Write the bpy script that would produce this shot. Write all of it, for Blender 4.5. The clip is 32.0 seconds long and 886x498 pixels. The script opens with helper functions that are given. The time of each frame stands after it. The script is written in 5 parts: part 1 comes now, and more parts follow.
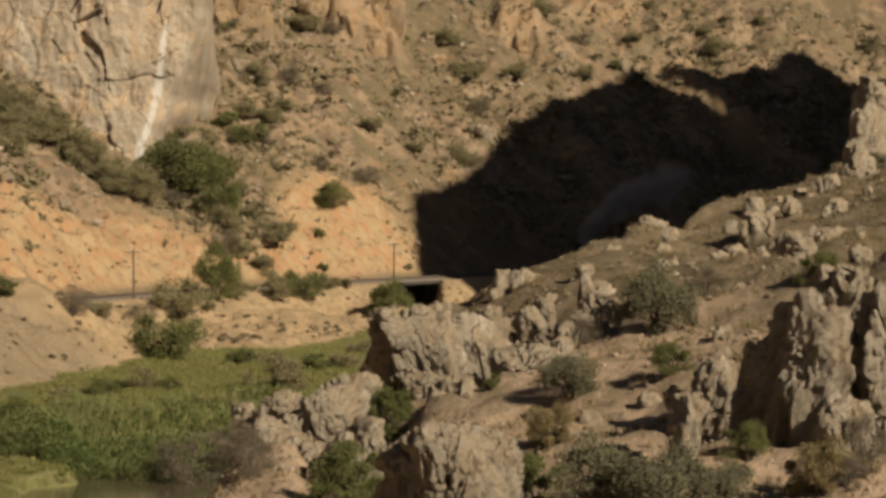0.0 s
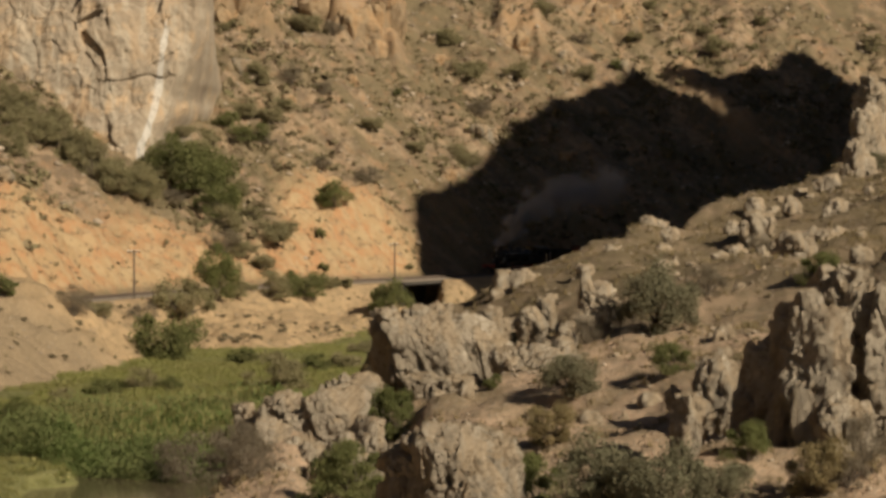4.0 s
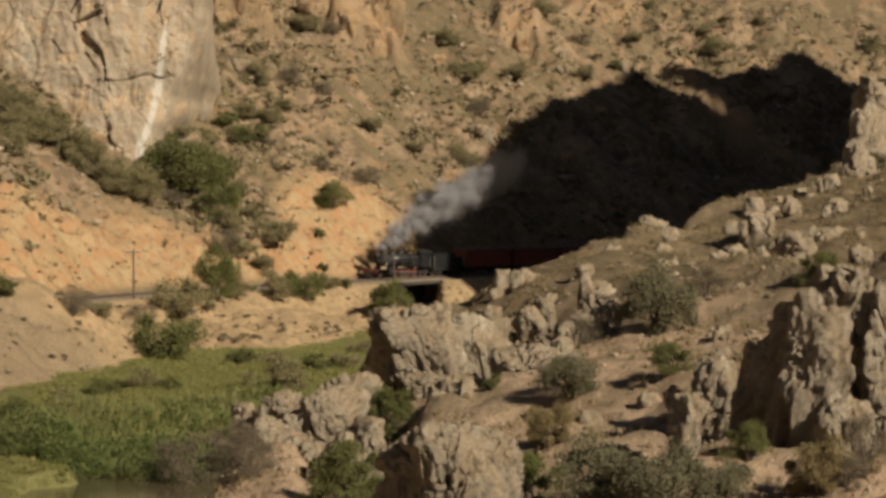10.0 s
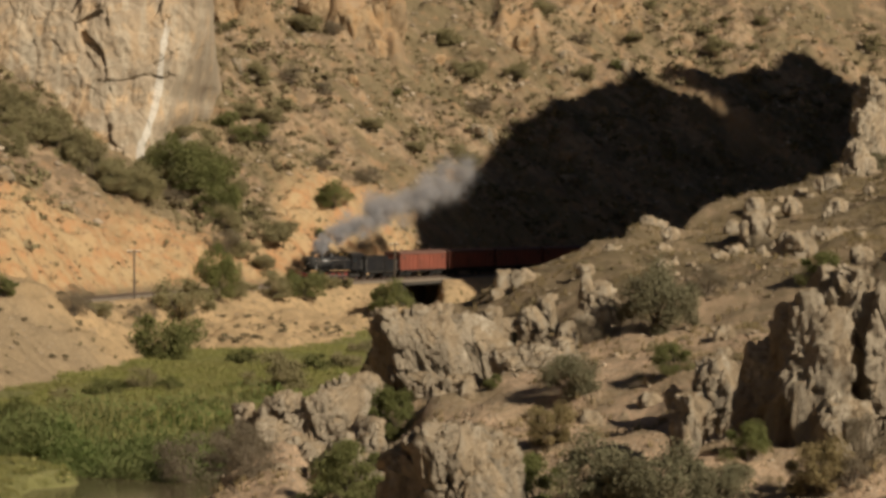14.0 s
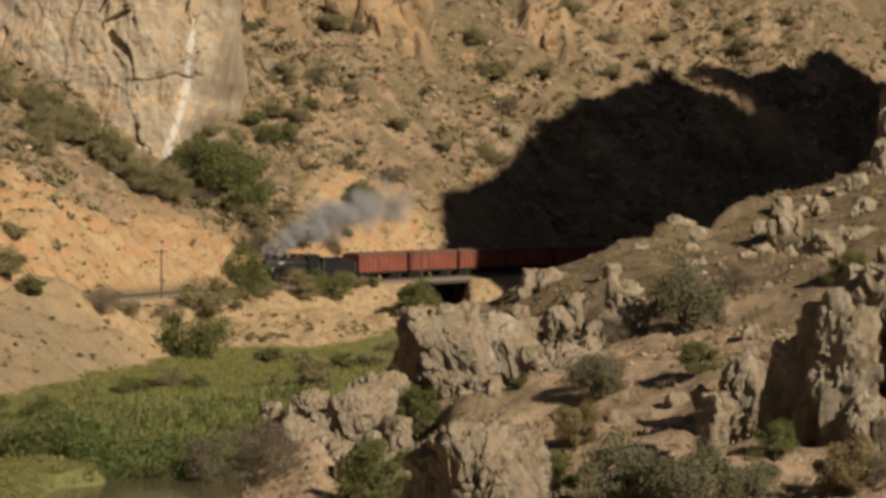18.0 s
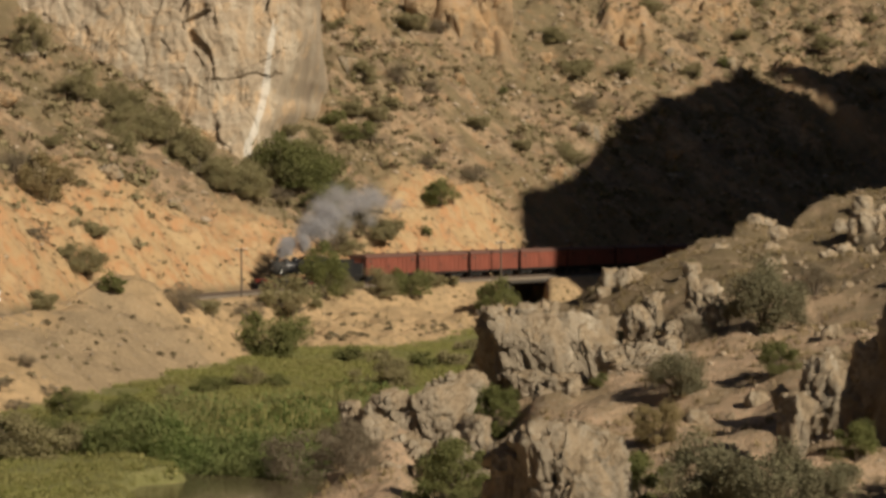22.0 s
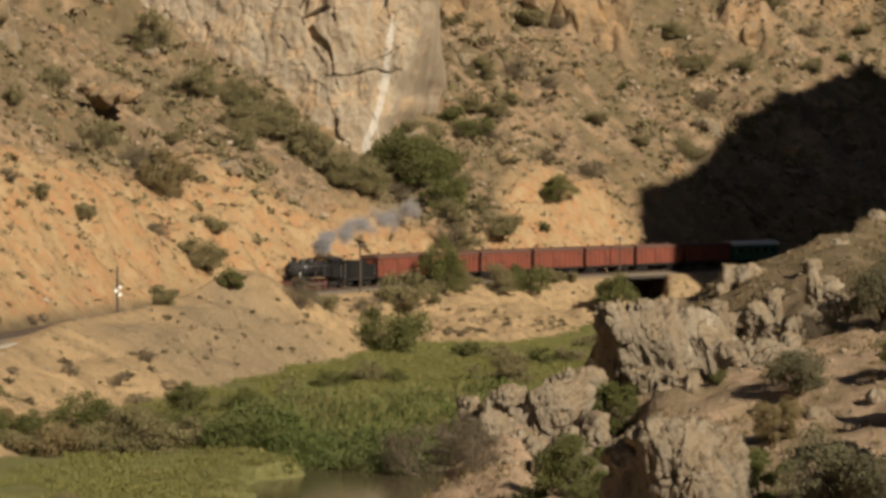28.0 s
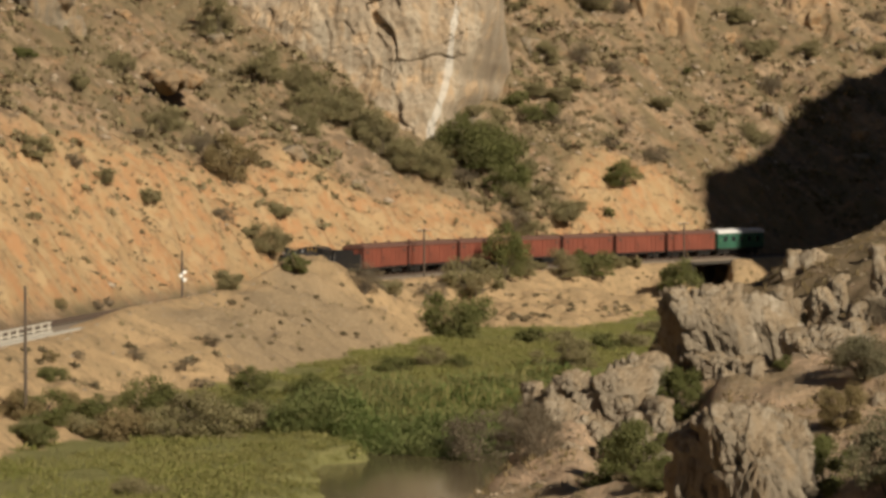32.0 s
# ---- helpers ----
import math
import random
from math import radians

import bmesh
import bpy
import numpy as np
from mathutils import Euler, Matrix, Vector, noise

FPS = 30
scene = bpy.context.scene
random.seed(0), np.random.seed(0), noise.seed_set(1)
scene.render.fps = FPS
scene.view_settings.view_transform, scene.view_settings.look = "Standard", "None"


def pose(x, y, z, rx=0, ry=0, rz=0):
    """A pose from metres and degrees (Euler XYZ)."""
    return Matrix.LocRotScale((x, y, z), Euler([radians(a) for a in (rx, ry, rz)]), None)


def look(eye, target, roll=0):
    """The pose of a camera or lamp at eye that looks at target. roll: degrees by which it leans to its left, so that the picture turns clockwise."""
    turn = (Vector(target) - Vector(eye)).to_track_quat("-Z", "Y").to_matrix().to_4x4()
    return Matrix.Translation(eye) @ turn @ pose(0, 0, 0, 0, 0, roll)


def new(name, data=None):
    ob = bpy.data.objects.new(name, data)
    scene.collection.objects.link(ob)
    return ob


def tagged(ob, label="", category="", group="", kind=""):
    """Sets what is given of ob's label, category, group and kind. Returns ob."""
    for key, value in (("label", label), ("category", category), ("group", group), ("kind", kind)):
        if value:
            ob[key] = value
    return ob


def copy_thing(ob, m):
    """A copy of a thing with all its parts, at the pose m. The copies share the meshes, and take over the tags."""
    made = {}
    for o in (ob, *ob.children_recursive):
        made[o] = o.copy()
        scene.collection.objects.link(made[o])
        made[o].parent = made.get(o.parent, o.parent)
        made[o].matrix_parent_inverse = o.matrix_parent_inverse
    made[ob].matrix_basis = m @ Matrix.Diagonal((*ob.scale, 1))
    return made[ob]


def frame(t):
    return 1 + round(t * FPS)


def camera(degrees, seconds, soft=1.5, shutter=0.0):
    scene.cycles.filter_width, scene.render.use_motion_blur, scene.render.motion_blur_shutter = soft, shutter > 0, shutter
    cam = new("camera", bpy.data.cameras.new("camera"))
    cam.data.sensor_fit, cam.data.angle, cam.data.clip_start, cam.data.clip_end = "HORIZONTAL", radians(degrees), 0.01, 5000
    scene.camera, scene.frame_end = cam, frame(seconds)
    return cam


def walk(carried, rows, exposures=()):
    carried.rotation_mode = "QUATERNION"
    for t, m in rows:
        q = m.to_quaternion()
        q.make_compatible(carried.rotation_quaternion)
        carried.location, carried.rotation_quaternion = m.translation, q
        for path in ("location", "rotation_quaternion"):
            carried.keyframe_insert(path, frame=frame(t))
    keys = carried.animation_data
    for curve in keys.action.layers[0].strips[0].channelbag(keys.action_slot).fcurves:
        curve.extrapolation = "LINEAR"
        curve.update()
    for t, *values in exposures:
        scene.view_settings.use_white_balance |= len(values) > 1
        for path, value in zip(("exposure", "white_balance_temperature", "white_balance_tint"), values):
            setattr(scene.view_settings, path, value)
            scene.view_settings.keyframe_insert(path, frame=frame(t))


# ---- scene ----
EYE = (0.0, 0.0, 12.2)
cam = camera(20.0, 32.0, soft=3.4)
PAN = ((0, 0, 0), (2, .005, 0), (5.5, .019, 0), (8, .014, 0), (10, 0, 0), (13, 0, 0), (14, .018, 0), (14.5, .039, 0), (16.5, .236, .019), (17, .472, .019),
       (17.5, .585, .019), (18, .630, .019), (18.5, .790, .019), (19, 1.102, .019), (19.5, 1.362, .019), (20, 1.535, .019),
       (20.5, 1.610, .025), (21, 1.806, .036), (21.5, 2.113, .039), (22, 2.438, .039), (22.5, 2.682, .039), (23, 2.773, .039),
       (23.5, 2.929, .039), (24, 3.137, .040), (24.5, 3.371, .042), (26.5, 4.233, .059), (27, 4.447, .078), (27.5, 4.790, .098),
       (28, 5.140, .137), (28.5, 5.417, .197), (29, 5.546, .216), (29.5, 5.644, .256), (30, 5.830, .314), (30.5, 6.067, .374),
       (31, 6.287, .394), (31.5, 6.428, .452), (32, 6.597, .473))
walk(cam, [(t, pose(*EYE, 88.61 - down, 0, left)) for t, left, down in PAN])

# ---- light ----
SUN_AZ, SUN_EL = 45.0, 32.0   # degrees from straight behind the camera towards the right, and above the horizon
SUN_WAY = (math.sin(radians(SUN_AZ)) * math.cos(radians(SUN_EL)), -math.cos(radians(SUN_AZ)) * math.cos(radians(SUN_EL)), math.sin(radians(SUN_EL)))
world = bpy.data.worlds.new("sky")
scene.world = world
world.use_nodes = True
sky = world.node_tree.nodes.new("ShaderNodeTexSky")
sky.sky_type, sky.sun_disc = "NISHITA", False
sky.sun_elevation, sky.sun_rotation = radians(SUN_EL), math.atan2(SUN_WAY[0], SUN_WAY[1])
back = world.node_tree.nodes["Background"]
back.inputs["Strength"].default_value = 0.0145
world.node_tree.links.new(sky.outputs[0], back.inputs["Color"])
sun = new("sun", bpy.data.lights.new("sun", "SUN"))
sun.data.energy, sun.data.angle, sun.data.color = 4.0, radians(0.4), (1.0, 0.88, 0.69)
sun.matrix_world = look(SUN_WAY, (0, 0, 0))
scene.view_settings.exposure = 0.56
# ---- lie of the land ----
def mix32(a):
    a = (a ^ (a >> 15)) * np.uint32(0x2C1B3C6D)
    a = (a ^ (a >> 12)) * np.uint32(0x297A2D39)
    return a ^ (a >> 15)


def vnoise(x, y, z=0.0, seed=0):
    """Smooth noise, -1 to 1, for arrays of places."""
    x, y, z = (np.atleast_1d(v) for v in np.broadcast_arrays(np.asarray(x, float), np.asarray(y, float), np.asarray(z, float)))
    fx, fy, fz = np.floor(x), np.floor(y), np.floor(z)
    ix, iy, iz = (v.astype(np.int64).astype(np.uint32) for v in (fx, fy, fz))
    u, v, w = x - fx, y - fy, z - fz
    u, v, w = (q * q * q * (q * (q * 6 - 15) + 10) for q in (u, v, w))
    total = 0.0
    for dx in (0, 1):
        for dy in (0, 1):
            for dz in (0, 1):
                h = mix32((ix + np.uint32(dx)) * np.uint32(0x9E3779B1) + mix32((iy + np.uint32(dy)) * np.uint32(0x85EBCA77) + mix32((iz + np.uint32(dz)) * np.uint32(0xC2B2AE3D) + np.uint32(seed * 7919 + 13))))
                total = total + (h.astype(float) / 2147483648.0 - 1.0) * (u if dx else 1 - u) * (v if dy else 1 - v) * (w if dz else 1 - w)
    return total


def fbm(x, y, z=0.0, octaves=4, seed=0, ridged=False):
    total, gain, freq = 0.0, 1.0, 1.0
    for k in range(octaves):
        n = vnoise(np.asarray(x) * freq, np.asarray(y) * freq, np.asarray(z) * freq, seed + k)
        total = total + gain * ((1 - 2 * np.abs(n)) if ridged else n)
        gain, freq = gain * 0.5, freq * 2.03
    return total


def cells(x, y, z, seed=0):
    """Distance to the nearest of scattered seeds, one to each unit cube."""
    fx, fy, fz = np.floor(x), np.floor(y), np.floor(z)
    best = np.full(len(x), 9.0)
    for dx in (-1, 0, 1):
        for dy in (-1, 0, 1):
            for dz in (-1, 0, 1):
                ix, iy, iz = ((v + d).astype(np.int64).astype(np.uint32) for v, d in ((fx, dx), (fy, dy), (fz, dz)))
                h = mix32(ix * np.uint32(0x9E3779B1) + mix32(iy * np.uint32(0x85EBCA77) + mix32(iz * np.uint32(0xC2B2AE3D) + np.uint32(seed * 131 + 7))))
                px, py, pz = ((mix32(h + np.uint32(k)).astype(float) / 4294967296.0) for k in (11, 23, 37))
                best = np.minimum(best, (fx + dx + px - x) ** 2 + (fy + dy + py - y) ** 2 + (fz + dz + pz - z) ** 2)
    return np.sqrt(best)


def facets(x, y, z, seed=0):
    """Height of broken facets, each with its own level and tilt, and each facet's random share."""
    fx, fy, fz = np.floor(x), np.floor(y), np.floor(z)
    best, who = np.full(len(x), 9.0), np.zeros(len(x), np.uint32)
    off = np.zeros((3, len(x)))
    for dx in (-1, 0, 1):
        for dy in (-1, 0, 1):
            for dz in (-1, 0, 1):
                ix, iy, iz = ((v + d).astype(np.int64).astype(np.uint32) for v, d in ((fx, dx), (fy, dy), (fz, dz)))
                h = mix32(ix * np.uint32(0x9E3779B1) + mix32(iy * np.uint32(0x85EBCA77) + mix32(iz * np.uint32(0xC2B2AE3D) + np.uint32(seed * 131 + 7))))
                px, py, pz = ((mix32(h + np.uint32(k)).astype(float) / 4294967296.0) for k in (11, 23, 37))
                ox, oy, oz = x - fx - dx - px, y - fy - dy - py, z - fz - dz - pz
                d2 = ox * ox + oy * oy + oz * oz
                nearer = d2 < best
                best, who = np.where(nearer, d2, best), np.where(nearer, h, who)
                off = np.where(nearer, np.stack([ox, oy, oz]), off)
    lot = [mix32(who + np.uint32(k)).astype(float) / 2147483648.0 - 1 for k in (51, 67, 83, 97)]
    return 0.45 * lot[0] + 0.8 * (lot[1] * off[0] + lot[2] * off[1] + lot[3] * off[2]), 0.5 + 0.5 * lot[0]


def ramp(v, a, b):
    q = np.clip((np.asarray(v, float) - a) / (b - a), 0, 1)
    return q * q * (3 - 2 * q)


def bell(v, centre, half, soft):
    return ramp(v, centre - half - soft, centre - half) * (1 - ramp(v, centre + half, centre + half + soft))


# the railway's line: x for each y, from the hidden cutting down to the bridge
LINE_Y = np.array([20, 60, 100, 140, 175, 195, 215, 240, 268, 290, 314, 335, 359, 376, 388, 396, 402, 410, 440.0])
LINE_X = np.array([-50, -52, -53.5, -54.5, -54.3, -53.5, -52, -49.3, -44.4, -37.2, -25, -11.5, 5.3, 19, 33, 50, 70, 110, 400.0])
_k = np.concatenate([[0], np.cumsum(np.hypot(np.diff(LINE_X), np.diff(LINE_Y)))])
FINE_S = np.arange(0, _k[-1], 0.5)
FINE_X, FINE_Y = np.interp(FINE_S, _k, LINE_X), np.interp(FINE_S, _k, LINE_Y)
for _ in range(3):
    FINE_X, FINE_Y = (np.concatenate([v[:12], np.convolve(v, np.ones(25) / 25, mode="valid"), v[-12:]]) for v in (FINE_X, FINE_Y))
FINE_S = np.concatenate([[0], np.cumsum(np.hypot(np.diff(FINE_X), np.diff(FINE_Y)))])


def line_at(s):
    """Place and heading (towards the bridge) at s metres along the line."""
    x, y = np.interp(s, FINE_S, FINE_X), np.interp(s, FINE_S, FINE_Y)
    x2, y2 = np.interp(s - 0.5, FINE_S, FINE_X), np.interp(s - 0.5, FINE_S, FINE_Y)
    return float(x), float(y), math.atan2(y2 - y, x2 - x)


# metres from the line, positive up the far hillside, on a coarse net
NET, NET_X, NET_Y = 2.5, np.arange(-150, 190, 2.5), np.arange(20, 600, 2.5)
_gx, _gy = np.meshgrid(NET_X, NET_Y)
_px, _py = FINE_X[::6], FINE_Y[::6]
NET_N, NET_S = np.zeros(_gx.shape), np.zeros(_gx.shape)
for _r in range(len(NET_Y)):
    _d = (_gx[_r][:, None] - _px) ** 2 + (_gy[_r][:, None] - _py) ** 2
    _i = np.clip(_d.argmin(1), 1, len(_px) - 2)
    _tx, _ty = _px[_i + 1] - _px[_i - 1], _py[_i + 1] - _py[_i - 1]
    _q = np.hypot(_tx, _ty)
    _ox, _oy = _gx[_r] - _px[_i], _gy[_r] - _py[_i]
    _side = (_tx * _oy - _ty * _ox) / _q
    NET_N[_r] = np.sign(_side) * np.sqrt(np.maximum(_ox ** 2 + _oy ** 2, 1e-9))
    _near = np.abs(_side) < 12
    NET_N[_r][_near] = _side[_near]
    NET_S[_r] = FINE_S[::6][_i] + (_tx * _ox + _ty * _oy) / _q


def on_net(net, x, y):
    fx, fy = np.clip((x - NET_X[0]) / NET, 0, len(NET_X) - 1.001), np.clip((y - NET_Y[0]) / NET, 0, len(NET_Y) - 1.001)
    i, j = fx.astype(int), fy.astype(int)
    u, v = fx - i, fy - j
    return (net[j, i] * (1 - u) + net[j, i + 1] * u) * (1 - v) + (net[j + 1, i] * (1 - u) + net[j + 1, i + 1] * u) * v


def beside(x, y):
    return on_net(NET_N, np.asarray(x, float), np.asarray(y, float))


def along(x, y):
    return on_net(NET_S, np.asarray(x, float), np.asarray(y, float))


RIVER = -6.0
# the high ridge on the near side of the valley, out of view: its crest's height for each y
# shaped by the shadow it casts; 118 to 176 added to shade the valley
CREST_Y = (100, 112, 118, 176, 184, 187, 193.4, 201, 226, 248, 262, 277, 292, 303, 311, 313.8, 314.1, 315.6, 316, 318.2, 325, 331.6, 339.7, 349.6, 352, 352.6, 355, 380, 900)
CREST_Z = (8, 8, 112, 118, 130, 149, 154, 159, 155.5, 157, 157.5, 156, 152, 149, 149.5, 147.5, 118, 118, 144, 141, 136.5, 132, 127, 127.5, 122.5, 117, 112, 95, 80)
CREST_X = 164.0


def zones(x, y):
    """Height of the land and the shares of its kinds of ground."""
    n = beside(x, y)
    wob = fbm(x / 17, y / 17, 0, 3, 3)
    # far hillside: a steep cut above the line, then the long slope
    s = along(x, y)
    cut_h = 8 + 5 * bell(s, 195, 35, 20) + 5 * bell(s, 345, 14, 12) - 5 * bell(s, 300, 10, 12) + 2.0 * vnoise(s / 9.0, 4.0, 0, 5)
    up = np.maximum(n - 3.6, 0)
    steep = np.minimum(up * 1.15, cut_h)
    hill = steep + np.maximum(up - cut_h / 1.15, 0) * 0.66
    gully = fbm(s / 11 + 0.15 * wob, n / 60, 0, 3, 11)
    rough = fbm(x / 9, y / 9, 0, 5, 21)
    hill = hill + ramp(up, 2, 25) * (1.7 * gully + 1.6 * rough) + ramp(up, 0, 6) * (0.45 * fbm(x / 1.9, y / 1.9, 0, 3, 31) + 0.5 * fbm((x + y) / 9.0, (x - y) / 2.6, 0, 3, 33, True))
    face = ramp(up, 0.5, 2.5) * (1 - ramp(up - cut_h / 1.15, -1, 6))
    hill = hill + face * (1.1 * fbm(s / 4.5, n / 14, 0, 4, 35) + 0.22 * fbm(s / 1.6, n / 7, 0, 3, 36, True))
    # grey cliff high above the line, and lesser crags
    grey = ramp(y, 341, 349) * (1 - ramp(x + 0.25 * (y - 340), -43, -36.5)) * ramp(x, -96, -66)
    hill = hill + grey * 19
    crags = 0.0 * n
    for cx, cy, half, tall in ((-32.5, 400, 5.5, 6), (-13.5, 417, 6.5, 6), (13.5, 436, 4, 3), (-92, 320, 9, 9), (28, 448, 6, 3)):
        w = bell(x, cx, half * 0.7, half * 0.6) * ramp(y - cy + 1.5 * vnoise(x / 2.5, cy, 0, 77), 0, 5) * (1 - ramp(y, cy + 5, cy + 22))
        crags = np.maximum(crags, w)
        hill = hill + w * tall
    # a bare rib of rock that runs down the slope
    t_rib = np.clip(((x - 42) * 9 + (y - 443) * -14) / 277.0, 0, 1)
    rib = np.exp(-(((x - 42 - 9 * t_rib) ** 2 + (y - 443 + 14 * t_rib) ** 2) / 3.0 ** 2))
    hill = hill + rib * 2.5
    crags = np.maximum(crags, rib * 0.8)
    # banks below the line
    low = np.maximum(-n - 4.0, 0)
    wide_bank = bell(s, 300, 42, 20)
    fall = (np.minimum(low * 0.55, 2.6) + np.maximum(low - 5, 0) * 0.16) * wide_bank + low * 0.5 * (1 - wide_bank)
    bank = -fall + ramp(low, 0.5, 4) * (0.9 * fbm(x / 7, y / 7, 0, 4, 41) + 0.34 * fbm(x / 1.8, y / 1.8, 0, 4, 42) + 0.18 * fbm(s / 2.6, n / 9, 0, 3, 44, True))
    mound = (3.9 + 0.5 * fbm(x / 3, y / 3, 0, 3, 45)) * np.exp(-(((x + 40.2) / 9.8) ** 2 + ((y - 250) / 13) ** 2) ** 0.75) * ramp(-n, 2.2, 4.6)
    spoil = 1.2 * bell(s, 205, 22, 14) * bell(-n, 9, 5, 4)
    bank = bank + mound + spoil
    land = np.where(n > 0, hill, bank)
    # the gap under the small added bridge, dug to hold its dark shade
    land = land - 3.4 * bell(s - 1.35 * np.minimum(n, 0), 337.2, 4.2, 1.7) * (1 - ramp(n, 2.9, 3.5)) * (1 - ramp(-n, 12, 24))
    land = land - 0.45
    flat = RIVER + 0.9 + 0.35 * fbm(x / 8, y / 8, 0, 3, 51)
    # the river's bed
    bed = bell(x + 2.2 * vnoise(y / 3.5, x / 6, 0, 53), -12.5 - 0.0006 * (y - 150) ** 2, 9, 4) * (1 - ramp(y, 158, 176))
    flat = flat - 2.2 * bed
    under = land
    land = np.maximum(land, flat)
    # near hill, on the camera's side of the water
    edge_left = -8.0 + 4.8 * ramp(y, 103, 108) + 0.9 * vnoise(y / 4.0, 2.0, 0, 61)
    edge_back = 150 + 2.2 * np.maximum(x - 1, 0) + 5 * vnoise(x / 8.0, 7.0, 0, 62)
    xe = np.minimum(x, 0.19 * y + 5)
    near = 0.20 * xe + 0.048 * y - 1.34 + 0.75 * fbm(x / 7, y / 7, 0, 4, 71) + 0.16 * fbm(x / 1.3, y / 1.3, 0, 3, 72)
    near = near - 1.9 * (1 - ramp(x, -1, 8)) * ramp(y, 112, 138) - 2.1 * ramp(x, 8, 18) * ramp(y, 125, 165) - 1.2 * bell(x, -3.0, 1.2, 1.5) * bell(y, 92, 7, 6)
    near = near - 2.4 * np.maximum(edge_left - x, 0) - 0.75 * np.maximum(y - edge_back, 0)
    near = np.minimum(near, 60)
    # the knoll on which the camera stands
    near = np.maximum(near, 10.6 - 0.28 * np.maximum(np.hypot(x, y) - 3, 0))
    # ridge out of view
    across_sun = y + (x - CREST_X)
    crest = np.interp(across_sun, CREST_Y, CREST_Z) + 0.9 * fbm(across_sun / 4.0, 3.0, 0, 4, 66)
    ridge = crest - 2.1 * np.abs(x - CREST_X) * np.where(x < CREST_X, 1, 0.25)
    near_share = np.where(near > land, 1.0, 0.0)
    top = np.maximum(np.maximum(land, near), ridge)
    # ochre thinned past s 341, so the soil itself is darker where shade falls
    ochre = (1 - 0.85 * ramp(s, 341, 352)) * np.where(n > 0, ramp(up, 0.2, 1.2) * (1 - ramp(up - cut_h / 1.15 - 7.0 * bell(s, 266, 34, 20) + 3.0 * vnoise(s / 5 + n / 12, n / 7, 0, 37), -1, 5)), 0.0)
    return dict(z=top, n=n, near=near_share, turf=near_share * ramp(y + 6 * vnoise(x / 5, y / 9, 0, 63), 100, 128), gravel=0.85 * (1 - ramp(mound, 2.6, 4.0)) * bell(s, 204, 17, 9) * bell(-n + 1.5 * vnoise(x / 4, y / 4, 0, 43), 11.5, 4.5, 2.5) * (1 - near_share), grey=grey * (n > 0) * (1 - near_share), crags=crags * (n > 0) * (1 - near_share), ochre=ochre * (1 - near_share), bank=np.where((n < 0) & (under > flat), 1.0, 0.0) * (1 - near_share),
                flat=np.where(flat >= under, 1.0, 0.0) * (1 - near_share))


def height(x, y):
    return zones(np.atleast_1d(np.asarray(x, float)), np.atleast_1d(np.asarray(y, float)))["z"]


def z_at(x, y):
    return float(height(x, y)[0])
# ---- materials ----
def material(name):
    m = bpy.data.materials.new(name)
    m.use_nodes = True
    return m, m.node_tree.nodes, m.node_tree.links, m.node_tree.nodes["Principled BSDF"]


def node(m, kind, inputs=(), **props):
    n = m.node_tree.nodes.new(kind)
    for k, v in props.items():
        setattr(n, k, v)
    for k, v in dict(inputs).items():
        if isinstance(v, bpy.types.NodeSocket):
            m.node_tree.links.new(v, n.inputs[k])
        else:
            n.inputs[k].default_value = v
    return n


def noise_at(m, scale, detail=5.0, rough=0.6, stretch=None, space="Object"):
    co = node(m, "ShaderNodeTexCoord").outputs[space]
    if stretch:
        co = node(m, "ShaderNodeMapping", {"Vector": co, "Scale": stretch}).outputs[0]
    return node(m, "ShaderNodeTexNoise", {"Vector": co, "Scale": scale, "Detail": detail, "Roughness": rough}).outputs["Fac"]


def slanting(m, scale, detail, rough):
    """Noise drawn out along beds of rock that dip to the right."""
    co = node(m, "ShaderNodeMapping", {"Vector": node(m, "ShaderNodeTexCoord").outputs["Object"], "Rotation": (0, radians(48), 0)}).outputs[0]
    co = node(m, "ShaderNodeMapping", {"Vector": co, "Scale": (1.7, 0.6, 0.4)}).outputs[0]
    return node(m, "ShaderNodeTexNoise", {"Vector": co, "Scale": scale, "Detail": detail, "Roughness": rough}).outputs["Fac"]


def stops(m, fac, *pairs):
    r = node(m, "ShaderNodeValToRGB", {"Fac": fac})
    el = r.color_ramp.elements
    while len(el) < len(pairs):
        el.new(0.5)
    for e, (p, c) in zip(el, pairs):
        e.position, e.color = p, (*c, 1) if len(c) == 3 else c
    return r.outputs["Color"]


def grey_stops(m, fac, *pairs):
    return stops(m, fac, *((p, (v, v, v)) for p, v in pairs))


def blend(m, fac, a, b, mode="MIX"):
    n = node(m, "ShaderNodeMix", data_type="RGBA", blend_type=mode)
    for sock, v in ((n.inputs[0], fac), (n.inputs[6], a), (n.inputs[7], b)):
        if isinstance(v, bpy.types.NodeSocket):
            m.node_tree.links.new(v, sock)
        else:
            sock.default_value = v if not isinstance(v, tuple) else (*v, 1)
    return n.outputs[2]


def deeper(m, col, share=0.78):
    """A dustier, deeper tone of a colour."""
    return blend(m, 1.0, col, (share, share, share), "MULTIPLY")


def bump(m, shader, fac, strength=0.5, distance=0.1):
    n = node(m, "ShaderNodeBump", {"Height": fac, "Strength": strength, "Distance": distance})
    m.node_tree.links.new(n.outputs[0], shader.inputs["Normal"])


